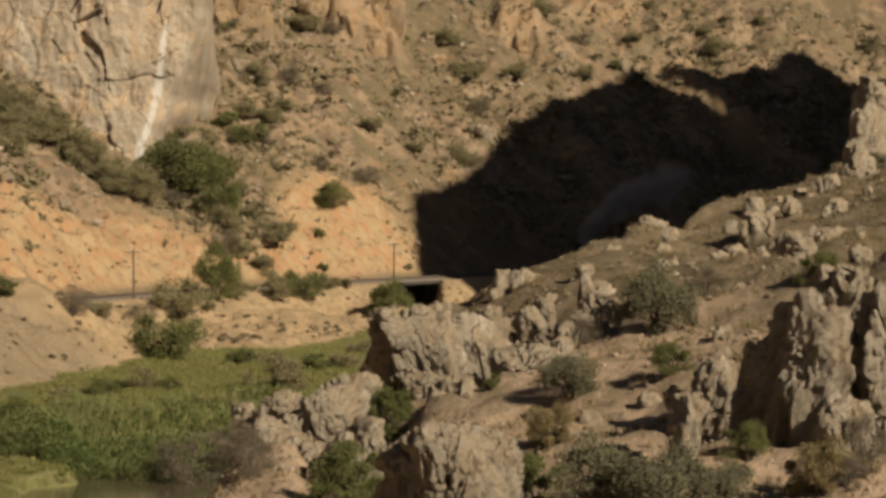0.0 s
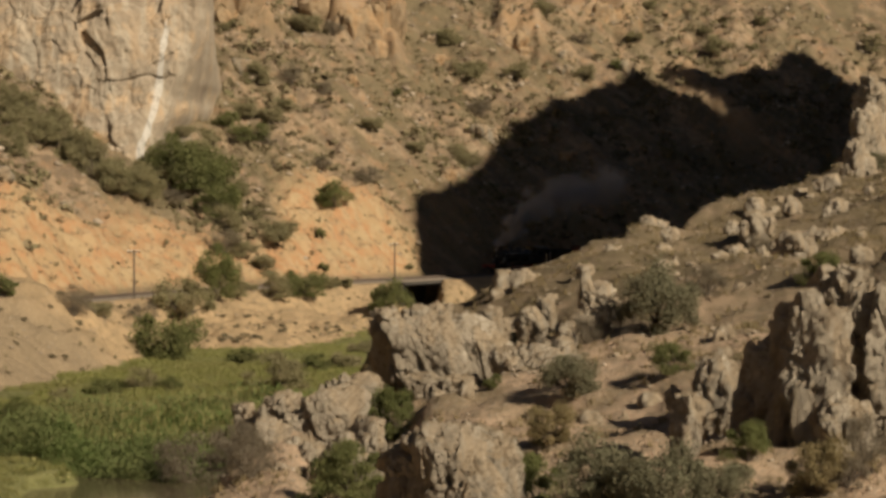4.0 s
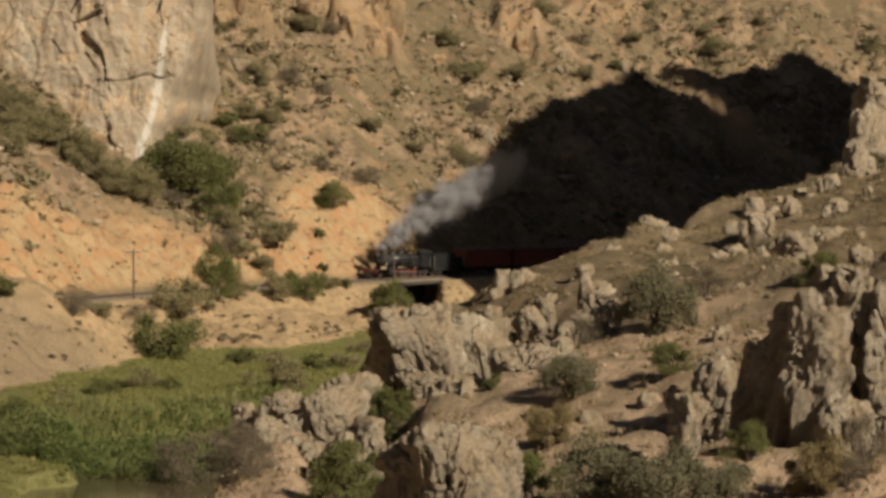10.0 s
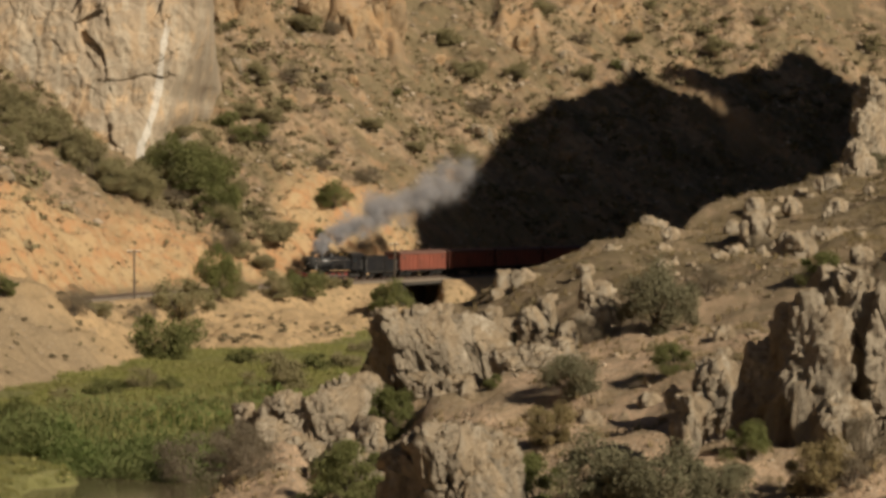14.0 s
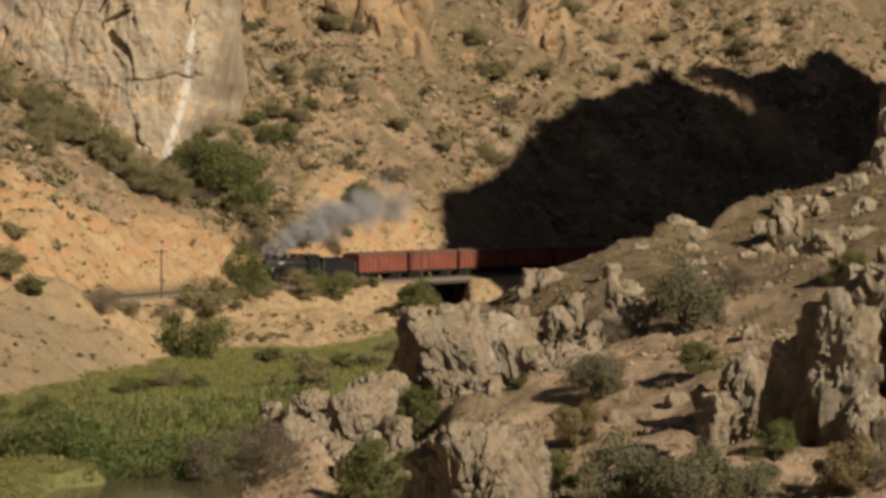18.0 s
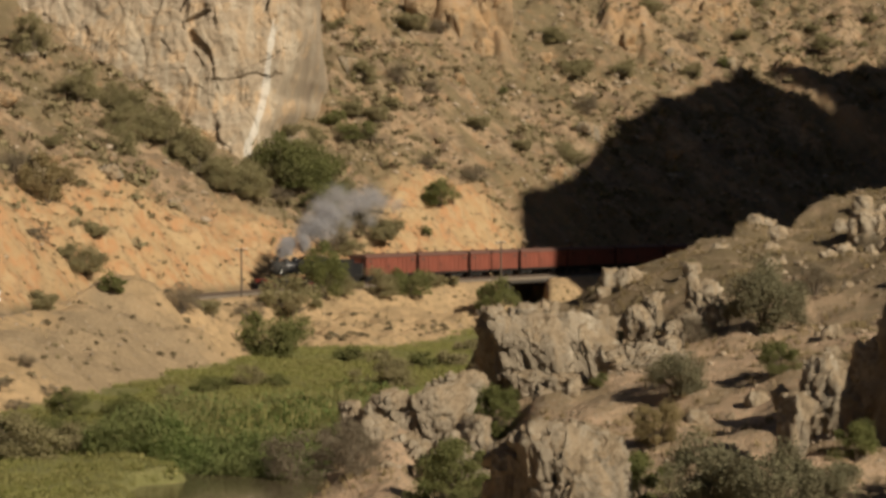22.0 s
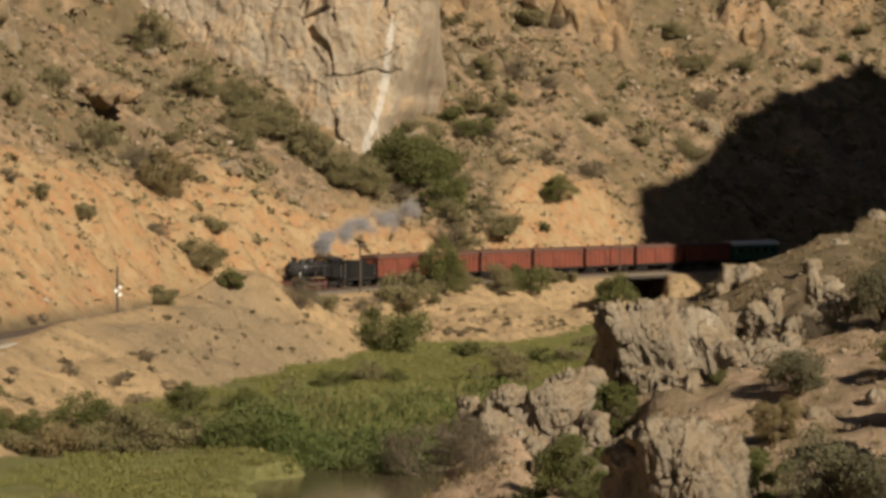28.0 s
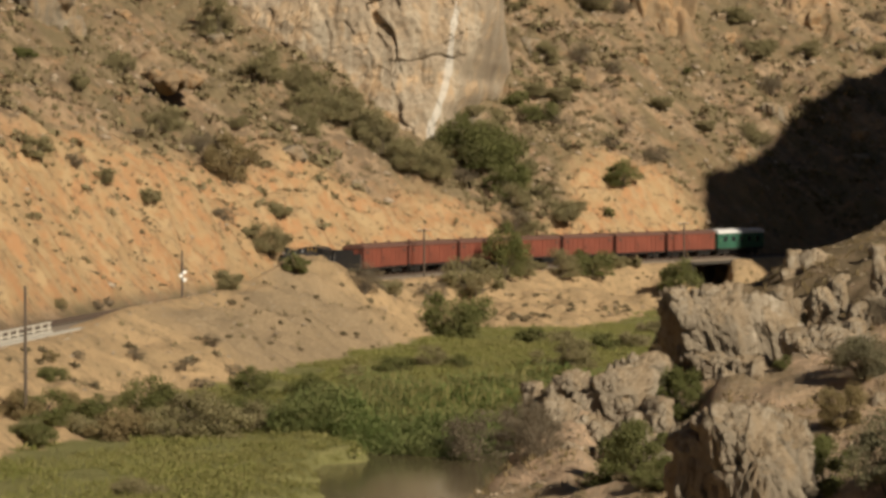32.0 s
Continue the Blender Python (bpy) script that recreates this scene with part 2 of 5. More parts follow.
def plain(name, color, rough=0.8, metal=0.0, vary=0.25, scale=3.0, relief=0.0):
    """A paint or surface with mottling at two scales."""
    m, nodes, links, sh = material(name)
    big, small = noise_at(m, scale, 4), noise_at(m, scale * 9, 5)
    dark = tuple(c * (1 - vary) for c in color)
    light = tuple(min(1, c * (1 + vary)) for c in color)
    col = blend(m, small, blend(m, big, dark, light), blend(m, big, light, dark))
    links.new(col, sh.inputs["Base Color"])
    sh.inputs["Roughness"].default_value, sh.inputs["Metallic"].default_value = rough, metal
    if relief:
        bump(m, sh, small, 0.6, relief)
    return m


def attr(m, name):
    return node(m, "ShaderNodeAttribute", attribute_name=name).outputs["Fac"]


def land_material():
    m, nodes, links, sh = material("land")
    n1, n2, n3, n4 = noise_at(m, 0.07, 6), noise_at(m, 0.30, 6, 0.65), noise_at(m, 1.1, 6, 0.7), noise_at(m, 5.0, 4, 0.7)
    n5, band = noise_at(m, 0.55, 5, 0.65), slanting(m, 0.42, 5, 0.62)
    veg = slanting(m, 0.15, 6, 0.62)
    soil = blend(m, grey_stops(m, n1, (0.44, 0), (0.56, 1)), (0.31, 0.215, 0.135), (0.42, 0.295, 0.185))
    soil = blend(m, grey_stops(m, n2, (0.47, 0), (0.56, 0.85)), soil, (0.205, 0.15, 0.10))
    soil = blend(m, grey_stops(m, band, (0.50, 0), (0.60, 0.75)), soil, (0.45, 0.33, 0.215))
    soil = blend(m, grey_stops(m, veg, (0.43, 0), (0.56, 0.78)), soil, (0.185, 0.15, 0.083))
    soil = blend(m, grey_stops(m, n5, (0.54, 0), (0.62, 0.7)), soil, (0.40, 0.245, 0.135))
    soil = blend(m, grey_stops(m, n3, (0.53, 0), (0.62, 0.6)), soil, (0.17, 0.135, 0.085))
    soil = blend(m, grey_stops(m, n4, (0.56, 0), (0.68, 0.5)), soil, (0.42, 0.33, 0.235))
    ochre = blend(m, grey_stops(m, n2, (0.43, 0), (0.56, 1)), (0.54, 0.305, 0.155), (0.51, 0.35, 0.19))
    streak = noise_at(m, 0.7, 5, 0.6, (1, 1, 0.15))
    ochre = blend(m, grey_stops(m, streak, (0.48, 0), (0.58, 0.7)), ochre, (0.57, 0.42, 0.24))
    ochre = blend(m, grey_stops(m, n5, (0.53, 0), (0.62, 0.5)), ochre, (0.46, 0.32, 0.19))
    ochre = blend(m, grey_stops(m, n3, (0.55, 0), (0.63, 0.7)), ochre, (0.22, 0.16, 0.10))
    rock = blend(m, grey_stops(m, n2, (0.44, 0), (0.55, 1)), (0.23, 0.185, 0.135), (0.38, 0.32, 0.24))
    rock = blend(m, grey_stops(m, streak, (0.47, 0.0), (0.57, 0.8)), rock, (0.40, 0.28, 0.165))
    rock = blend(m, grey_stops(m, n3, (0.54, 0), (0.62, 0.75)), rock, (0.11, 0.09, 0.07))
    tan = blend(m, grey_stops(m, n2, (0.44, 0), (0.57, 1)), (0.58, 0.405, 0.23), (0.49, 0.35, 0.20))
    tan = blend(m, grey_stops(m, n5, (0.54, 0), (0.62, 0.5)), tan, (0.29, 0.215, 0.13))
    tan = blend(m, grey_stops(m, n3, (0.55, 0), (0.63, 0.5)), tan, (0.25, 0.19, 0.115))
    tan = blend(m, grey_stops(m, noise_at(m, 0.11, 5, 0.6), (0.52, 0), (0.60, 0.55)), tan, (0.60, 0.42, 0.24))
    tan = blend(m, grey_stops(m, n4, (0.55, 0), (0.64, 0.65)), tan, (0.20, 0.155, 0.10))
    near = blend(m, grey_stops(m, n2, (0.45, 0), (0.56, 1)), (0.68, 0.475, 0.32), (0.54, 0.385, 0.255))
    near = blend(m, grey_stops(m, noise_at(m, 0.16, 6, 0.65), (0.48, 0), (0.57, 0.7)), near, (0.24, 0.185, 0.105))
    near = blend(m, grey_stops(m, n3, (0.51, 0), (0.60, 0.65)), near, (0.29, 0.22, 0.135))
    near = blend(m, grey_stops(m, n4, (0.54, 0), (0.63, 0.8)), near, (0.46, 0.38, 0.29))
    near = blend(m, grey_stops(m, noise_at(m, 14.0, 4, 0.7), (0.52, 0), (0.62, 0.75)), near, (0.18, 0.14, 0.09))
    near = blend(m, node(m, "ShaderNodeMath", {0: attr(m, "turf"), 1: grey_stops(m, n2, (0.40, 0.6), (0.56, 1.0))}, operation="MULTIPLY").outputs[0], near, (0.22, 0.168, 0.10))
    mud = blend(m, n3, (0.17, 0.18, 0.065), (0.31, 0.28, 0.12))
    col = blend(m, attr(m, "ochre"), soil, ochre)
    col = blend(m, attr(m, "crags"), col, blend(m, n2, (0.55, 0.34, 0.18), rock))
    col = blend(m, attr(m, "grey"), col, rock)
    col = blend(m, attr(m, "bank"), col, tan)
    pebbly = blend(m, grey_stops(m, n4, (0.47, 0), (0.57, 1)), (0.29, 0.22, 0.14), (0.43, 0.325, 0.21))
    col = blend(m, attr(m, "gravel"), col, pebbly)
    col = blend(m, attr(m, "flat"), col, mud)
    col = blend(m, attr(m, "near"), col, near)
    links.new(deeper(m, col), sh.inputs["Base Color"])
    sh.inputs["Roughness"].default_value = 0.95
    sh.inputs["Specular IOR Level"].default_value = 0.15
    bump(m, sh, blend(m, 0.4, n3, n4), 1.0, 0.5)
    return m


def water_material():
    m, nodes, links, sh = material("river_water")
    sh.inputs["Base Color"].default_value = (0.075, 0.06, 0.035, 1)
    sh.inputs["Roughness"].default_value = 0.12
    sh.inputs["Specular IOR Level"].default_value = 0.5
    bump(m, sh, noise_at(m, 1.4, 3, 0.5, (1, 3, 1)), 0.12, 0.05)
    return m


LAND, WATER = land_material(), water_material()
# ---- ground ----
def mesh_ob(name, verts, faces, mat, parent=None, smooth=False):
    me = bpy.data.meshes.new(name)
    me.from_pydata([tuple(v) for v in verts], [], [tuple(f) for f in faces])
    me.materials.append(mat)
    if smooth:
        me.polygons.foreach_set("use_smooth", np.ones(len(me.polygons), dtype=bool))
    ob = new(name, me)
    ob.parent = parent
    return ob


def spaced(*runs):
    """Grid lines: runs of (start, stop, step)."""
    return np.unique(np.round(np.concatenate([np.arange(a, b, s) for a, b, s in runs] + [[runs[-1][1]]]), 3))


def net_mesh(name, xs, ys, layers, mat):
    gx, gy = np.meshgrid(xs, ys)
    z = layers["z"]
    nx, ny = len(xs), len(ys)
    co = np.stack([gx.ravel(), gy.ravel(), z.ravel()], 1)
    i = np.arange(nx * ny).reshape(ny, nx)
    quads = np.stack([i[:-1, :-1], i[:-1, 1:], i[1:, 1:], i[1:, :-1]], -1).reshape(-1, 4)
    me = bpy.data.meshes.new(name)
    me.vertices.add(len(co))
    me.vertices.foreach_set("co", co.ravel())
    me.loops.add(quads.size)
    me.loops.foreach_set("vertex_index", quads.ravel().astype(np.int32))
    me.polygons.add(len(quads))
    me.polygons.foreach_set("loop_start", np.arange(0, quads.size, 4, dtype=np.int32))
    me.polygons.foreach_set("use_smooth", np.ones(len(quads), dtype=bool))
    me.update()
    for key in layers:
        if key not in ("z", "n"):
            a = me.attributes.new(key, "FLOAT", "POINT")
            a.data.foreach_set("value", np.broadcast_to(layers[key], z.shape).ravel().astype(np.float32))
    me.materials.append(mat)
    return new(name, me)


GX = spaced((-4000, -400, 300), (-400, -110, 12), (-110, 84, 0.5), (84, 176, 1), (176, 400, 20), (400, 4000, 300))
GY = spaced((-4000, -200, 300), (-200, 36, 12), (36, 470, 0.5), (470, 520, 4), (520, 800, 20), (800, 4000, 300))
_x, _y = np.meshgrid(GX, GY)
ground = net_mesh("ground", GX, GY, zones(_x, _y), LAND)
tagged(ground, "dry ochre canyon slopes with grey cliffs and tan earth banks", "ground", kind="structure")
water = mesh_ob("water", [(-300, -200, RIVER), (60, -200, RIVER), (60, 260, RIVER), (-300, 260, RIVER)], [(0, 1, 2, 3)], WATER)
tagged(water, "slow brown river water beside the reeds", "water", kind="structure")
# ---- building kit ----
class Kit:
    """Gathers plain solids into one mesh."""

    def __init__(self):
        self.v, self.f = [], []

    def add(self, verts, faces):
        k = len(self.v)
        self.v += [tuple(p) for p in verts]
        self.f += [tuple(i + k for i in q) for q in faces]
        return self

    def box(self, cx, cy, cz, lx, ly, lz, chamfer=0.0):
        hx, hy, hz = lx / 2, ly / 2, lz / 2
        if not chamfer:
            return self.add([(cx + a * hx, cy + b * hy, cz + c * hz) for c in (-1, 1) for a, b in ((-1, -1), (1, -1), (1, 1), (-1, 1))],
                            [(3, 2, 1, 0), (4, 5, 6, 7), (0, 1, 5, 4), (1, 2, 6, 5), (2, 3, 7, 6), (3, 0, 4, 7)])
        e = chamfer
        ring = [(hx - e, -hy), (hx, -hy + e), (hx, hy - e), (hx - e, hy), (-hx + e, hy), (-hx, hy - e), (-hx, -hy + e), (-hx + e, -hy)]
        inset = [(x - math.copysign(e, x), y - math.copysign(e, y)) for x, y in ring]
        levels = [(inset, -hz), (ring, -hz + e), (ring, hz - e), (inset, hz)]
        verts = [(cx + x, cy + y, cz + z) for r, z in levels for x, y in r]
        faces = [tuple(range(7, -1, -1)), tuple(range(24, 32))]
        for l in range(3):
            faces += [(l * 8 + i, l * 8 + (i + 1) % 8, l * 8 + 8 + (i + 1) % 8, l * 8 + 8 + i) for i in range(8)]
        return self.add(verts, faces)

    def rod(self, p, q, r0, r1=None, seg=8, caps=True):
        p, q = Vector(p), Vector(q)
        r1 = r0 if r1 is None else r1
        turn = (q - p).to_track_quat("Z", "Y")
        verts = []
        for c, r in ((p, r0), (q, r1)):
            verts += [c + turn @ Vector((r * math.cos(2 * math.pi * i / seg), r * math.sin(2 * math.pi * i / seg), 0)) for i in range(seg)]
        faces = [(i, (i + 1) % seg, seg + (i + 1) % seg, seg + i) for i in range(seg)]
        if caps:
            faces += [tuple(range(seg - 1, -1, -1)), tuple(range(seg, 2 * seg))]
        return self.add(verts, faces)

    def lathe(self, origin, axis, profile, seg=16):
        """Rings of (distance along the axis, radius), closed at both ends."""
        o, turn = Vector(origin), Vector(axis).to_track_quat("Z", "Y")
        verts = [o + turn @ Vector((r * math.cos(2 * math.pi * i / seg), r * math.sin(2 * math.pi * i / seg), h)) for h, r in profile for i in range(seg)]
        faces = [(k * seg + i, k * seg + (i + 1) % seg, (k + 1) * seg + (i + 1) % seg, (k + 1) * seg + i) for k in range(len(profile) - 1) for i in range(seg)]
        faces += [tuple(range(seg - 1, -1, -1)), tuple(range((len(profile) - 1) * seg, len(profile) * seg))]
        return self.add(verts, faces)

    def extrude(self, outline, axis, a, b):
        """A closed outline in the plane across axis ('x' or 'y'), drawn out from a to b."""
        n = len(outline)
        put = (lambda p, t: (t, p[0], p[1])) if axis == "x" else (lambda p, t: (p[0], t, p[1]))
        verts = [put(p, t) for t in (a, b) for p in outline]
        faces = [(i, (i + 1) % n, n + (i + 1) % n, n + i) for i in range(n)]
        return self.add(verts, faces + [tuple(range(n - 1, -1, -1)), tuple(range(n, 2 * n))])

    def make(self, name, mat, parent=None, label="", smooth=False):
        ob = mesh_ob(name, self.v, self.f, mat, parent)
        if smooth:
            ob.data.polygons.foreach_set("use_smooth", np.ones(len(ob.data.polygons), dtype=bool))
        bm = bmesh.new()
        bm.from_mesh(ob.data)
        bmesh.ops.recalc_face_normals(bm, faces=bm.faces)
        bm.to_mesh(ob.data)
        bm.free()
        return tagged(ob, label)


def thing(name, label, category, group="", at=None):
    ob = new(name)
    ob.empty_display_size = 0.2
    if at:
        ob.matrix_basis = at
    return tagged(ob, label, category, group)


def raw_mesh(name, co, faces, mat):
    """A mesh from arrays: places and equal-sided faces."""
    co, faces = np.asarray(co, float), np.asarray(faces, np.int32)
    k = faces.shape[1]
    me = bpy.data.meshes.new(name)
    me.vertices.add(len(co))
    me.vertices.foreach_set("co", co.ravel())
    me.loops.add(faces.size)
    me.loops.foreach_set("vertex_index", faces.ravel())
    me.polygons.add(len(faces))
    me.polygons.foreach_set("loop_start", np.arange(0, faces.size, k, dtype=np.int32))
    me.update()
    me.validate()
    me.materials.append(mat)
    return me


# ---- more materials ----
def leaf_material(name, dark, light, dry):
    m, nodes, links, sh = material(name)
    isl = node(m, "ShaderNodeNewGeometry").outputs["Random Per Island"]
    obj = node(m, "ShaderNodeObjectInfo").outputs["Random"]
    col = blend(m, isl, dark, light)
    col = blend(m, grey_stops(m, noise_at(m, 2.2, 3), (0.5, 0), (0.75, 0.7)), col, dry)
    col = blend(m, grey_stops(m, obj, (0.0, 0.0), (1.0, 0.45)), col, tuple(0.6 * a + 0.4 * b for a, b in zip(dark, dry)))
    col = deeper(m, col, 0.88)
    links.new(col, sh.inputs["Base Color"])
    sh.inputs["Roughness"].default_value = 0.75
    sh.inputs["Specular IOR Level"].default_value = 0.2
    through_leaf = node(m, "ShaderNodeBsdfTranslucent", {"Color": col})
    both = node(m, "ShaderNodeMixShader", {0: 0.4, 1: sh.outputs[0], 2: through_leaf.outputs[0]})
    links.new(both.outputs[0], nodes["Material Output"].inputs["Surface"])
    return m


def rock_material(name, base, light, warm, dark, fine=1.0, cracked=0.7, dusty=0.0):
    m, nodes, links, sh = material(name)
    n1, n2, n3, n0 = noise_at(m, 0.5 * fine, 5), noise_at(m, 2.6 * fine, 6, 0.7), noise_at(m, 11.0 * fine, 5, 0.75), noise_at(m, 0.22 * fine, 5)
    run = noise_at(m, 1.1 * fine, 5, 0.6, (1, 1, 0.3))
    crack = node(m, "ShaderNodeTexVoronoi", {"Vector": blend(m, 0.25, node(m, "ShaderNodeTexCoord").outputs["Object"], node(m, "ShaderNodeTexNoise", {"Scale": 1.2 * fine, "Detail": 3.0}).outputs["Color"]), "Scale": 0.9 * fine}, feature="DISTANCE_TO_EDGE").outputs["Distance"]
    col = blend(m, grey_stops(m, n1, (0.45, 0), (0.55, 1)), base, light)
    col = blend(m, grey_stops(m, n0, (0.50, 0), (0.58, 0.75)), col, tuple(0.7 * c for c in base))
    col = blend(m, grey_stops(m, run, (0.50, 0), (0.60, 0.85)), col, warm)
    col = blend(m, grey_stops(m, n2, (0.55, 0), (0.63, 0.6)), col, dark)
    col = blend(m, grey_stops(m, n3, (0.34, 0.65), (0.43, 0)), col, dark)
    col = blend(m, grey_stops(m, crack, (0.0, cracked), (0.035, 0)), col, dark)
    if dusty:
        level = node(m, "ShaderNodeSeparateXYZ", {0: node(m, "ShaderNodeNewGeometry").outputs["Normal"]}).outputs[2]
        soil = blend(m, n2, (0.34, 0.25, 0.14), (0.52, 0.38, 0.24))
        col = blend(m, grey_stops(m, blend(m, 0.25, level, n2, "LINEAR_LIGHT"), (0.62, 0), (0.85, dusty)), col, soil)
    links.new(deeper(m, col), sh.inputs["Base Color"])
    sh.inputs["Roughness"].default_value = 0.93
    sh.inputs["Specular IOR Level"].default_value = 0.2
    bump(m, sh, blend(m, 0.5, n2, n3), 1.0, 0.34 / fine)
    return m


def island_material(name, *pairs, rough=0.85, lets=0.0):
    m, nodes, links, sh = material(name)
    isl = node(m, "ShaderNodeNewGeometry").outputs["Random Per Island"]
    col = blend(m, grey_stops(m, noise_at(m, 0.12, 4), (0.4, 0), (0.62, 0.5)), stops(m, isl, *pairs), tuple(0.8 * c for c in pairs[-1][1]))
    col = deeper(m, col)
    links.new(col, sh.inputs["Base Color"])
    if lets:
        glow = node(m, "ShaderNodeBsdfTranslucent", {"Color": col})
        links.new(node(m, "ShaderNodeMixShader", {0: lets, 1: sh.outputs[0], 2: glow.outputs[0]}).outputs[0], nodes["Material Output"].inputs["Surface"])
    sh.inputs["Roughness"].default_value = rough
    sh.inputs["Specular IOR Level"].default_value = 0.15
    return m


LEAF = {
    "o": leaf_material("olive_leaves", (0.25, 0.225, 0.115), (0.37, 0.325, 0.175), (0.36, 0.285, 0.18)),
    "g": leaf_material("green_leaves", (0.13, 0.145, 0.05), (0.22, 0.225, 0.08), (0.25, 0.22, 0.11)),
    "b": leaf_material("grey_brown_leaves", (0.18, 0.15, 0.105), (0.30, 0.25, 0.175), (0.26, 0.20, 0.135)),
    "d": leaf_material("dry_leaves", (0.23, 0.185, 0.09), (0.36, 0.285, 0.14), (0.36, 0.265, 0.15)),
}
BARK = plain("bark", (0.11, 0.085, 0.06), 0.9, vary=0.3)
LIME = rock_material("grey_limestone", (0.53, 0.44, 0.33), (0.68, 0.58, 0.45), (0.56, 0.43, 0.29), (0.20, 0.16, 0.11), 1.0, 0.25, 0.75)
CLIFF = rock_material("cliff_rock", (0.45, 0.375, 0.28), (0.56, 0.48, 0.365), (0.54, 0.39, 0.24), (0.17, 0.13, 0.095), 0.35, 0.0)
CLAY = rock_material("orange_rock", (0.54, 0.38, 0.225), (0.62, 0.47, 0.31), (0.60, 0.38, 0.20), (0.30, 0.22, 0.14), 0.4, 0.0)


# ---- rocks ----
BALLS = {}


def ball(level):
    if level not in BALLS:
        bm = bmesh.new()
        bmesh.ops.create_icosphere(bm, subdivisions=level, radius=1.0)
        BALLS[level] = np.array([p.co[:] for p in bm.verts]), np.array([[q.index for q in t.verts] for t in bm.faces])
        bm.free()
    return BALLS[level]


def crag_mesh(name, at, rx, ry, rz, mat, seed, level, grain=1.0, lean=0.0, cuts=30, square=4.0):
    """A split and weathered block of rock about its middle, hewn by planes, cracked and then pitted."""
    rng = np.random.default_rng(seed)
    v, f = ball(level)
    v = v / (np.abs(v) ** square).sum(1, keepdims=True) ** (1 / square)
    for _ in range(cuts):
        d = rng.normal(size=3) * (1, 1, 0.6)
        d /= np.linalg.norm(d)
        far = v @ d
        v = v - np.maximum(far - rng.uniform(0.66, 1.05), 0)[:, None] * d
    size = (rx + ry + rz) / 3
    p = v * (rx, ry, rz)
    q = p + at
    out = v / np.linalg.norm(v, axis=1, keepdims=True)
    big = fbm(q[:, 0] / size, q[:, 1] / size, q[:, 2] / (size * 1.2), 3, seed)
    bend = 0.3 * size * np.stack([vnoise(q[:, 0] / size, q[:, 1] / size, q[:, 2] / size, seed + 40 + c) for c in range(3)], 1)
    w = q + bend
    k1, k2, k3 = size * 0.55, size * 0.2, 0.32
    knob, _ = facets(w[:, 0] / k1, w[:, 1] / k1, w[:, 2] / (k1 * 1.5), seed)
    lump, _ = facets(w[:, 0] / k2, w[:, 1] / k2, w[:, 2] / (k2 * 1.3), seed + 1)
    pit = np.maximum(0, 0.42 - cells(q[:, 0] / k3, q[:, 1] / k3, q[:, 2] / k3, seed + 2))
    fine = fbm(q[:, 0] / 0.5, q[:, 1] / 0.5, q[:, 2] / 0.6, 4, seed + 17)
    ledge = vnoise(q[:, 0] / 3.0, q[:, 1] / 3.0, q[:, 2] / 0.4 + 0.35 * q[:, 0], seed + 19)
    cleft = np.maximum(0, 1 - np.abs(vnoise(w[:, 0] / (size * 0.5), w[:, 1] / (size * 0.5), w[:, 2] / (size * 1.3), seed + 25)) * 16)
    worn = min(1.0, size)
    p = p + out * (size * (0.14 * big + grain * (0.15 * knob + 0.09 * lump - 0.13 * cleft)) + worn * grain * (0.085 * fine - 0.28 * pit + 0.05 * ledge))[:, None]
    p[:, 2] = np.where(p[:, 2] < 0, p[:, 2] * 1.7, p[:, 2])
    p[:, 0] += lean * p[:, 2]
    return raw_mesh(name, p, f, mat)


def crag(name, x, y, z, rx, ry, rz, mat, seed, label, level=6, grain=1.0, group="", lean=0.0, blocks=0):
    ob = new(name, crag_mesh(name, (x, y, z), rx, ry, rz, mat, seed, level, grain, lean))
    ob.location = (x, y, z)
    rng = random.Random(seed)
    ob.rotation_euler = (0, 0, rng.uniform(0.25, 0.75))
    for b in range(blocks):
        a, up, s = rng.uniform(-0.2, 3.4), rng.uniform(-0.55, 0.75), rng.uniform(0.24, 0.46)
        side = new("block", crag_mesh("block", (x + b, y, z), rx * s, ry * s * 1.2, rz * s * rng.uniform(0.8, 1.5), mat, seed + 3 * b + 1, max(4, level - 1), grain * 1.1, lean, 18))
        reach = math.sqrt(max(0.1, 1 - up * up)) * 0.86
        side.location = (rx * reach * math.cos(a) + lean * up * rz, -ry * reach * math.sin(a), rz * up)
        side.parent = ob
    return tagged(ob, label, "rock", group)


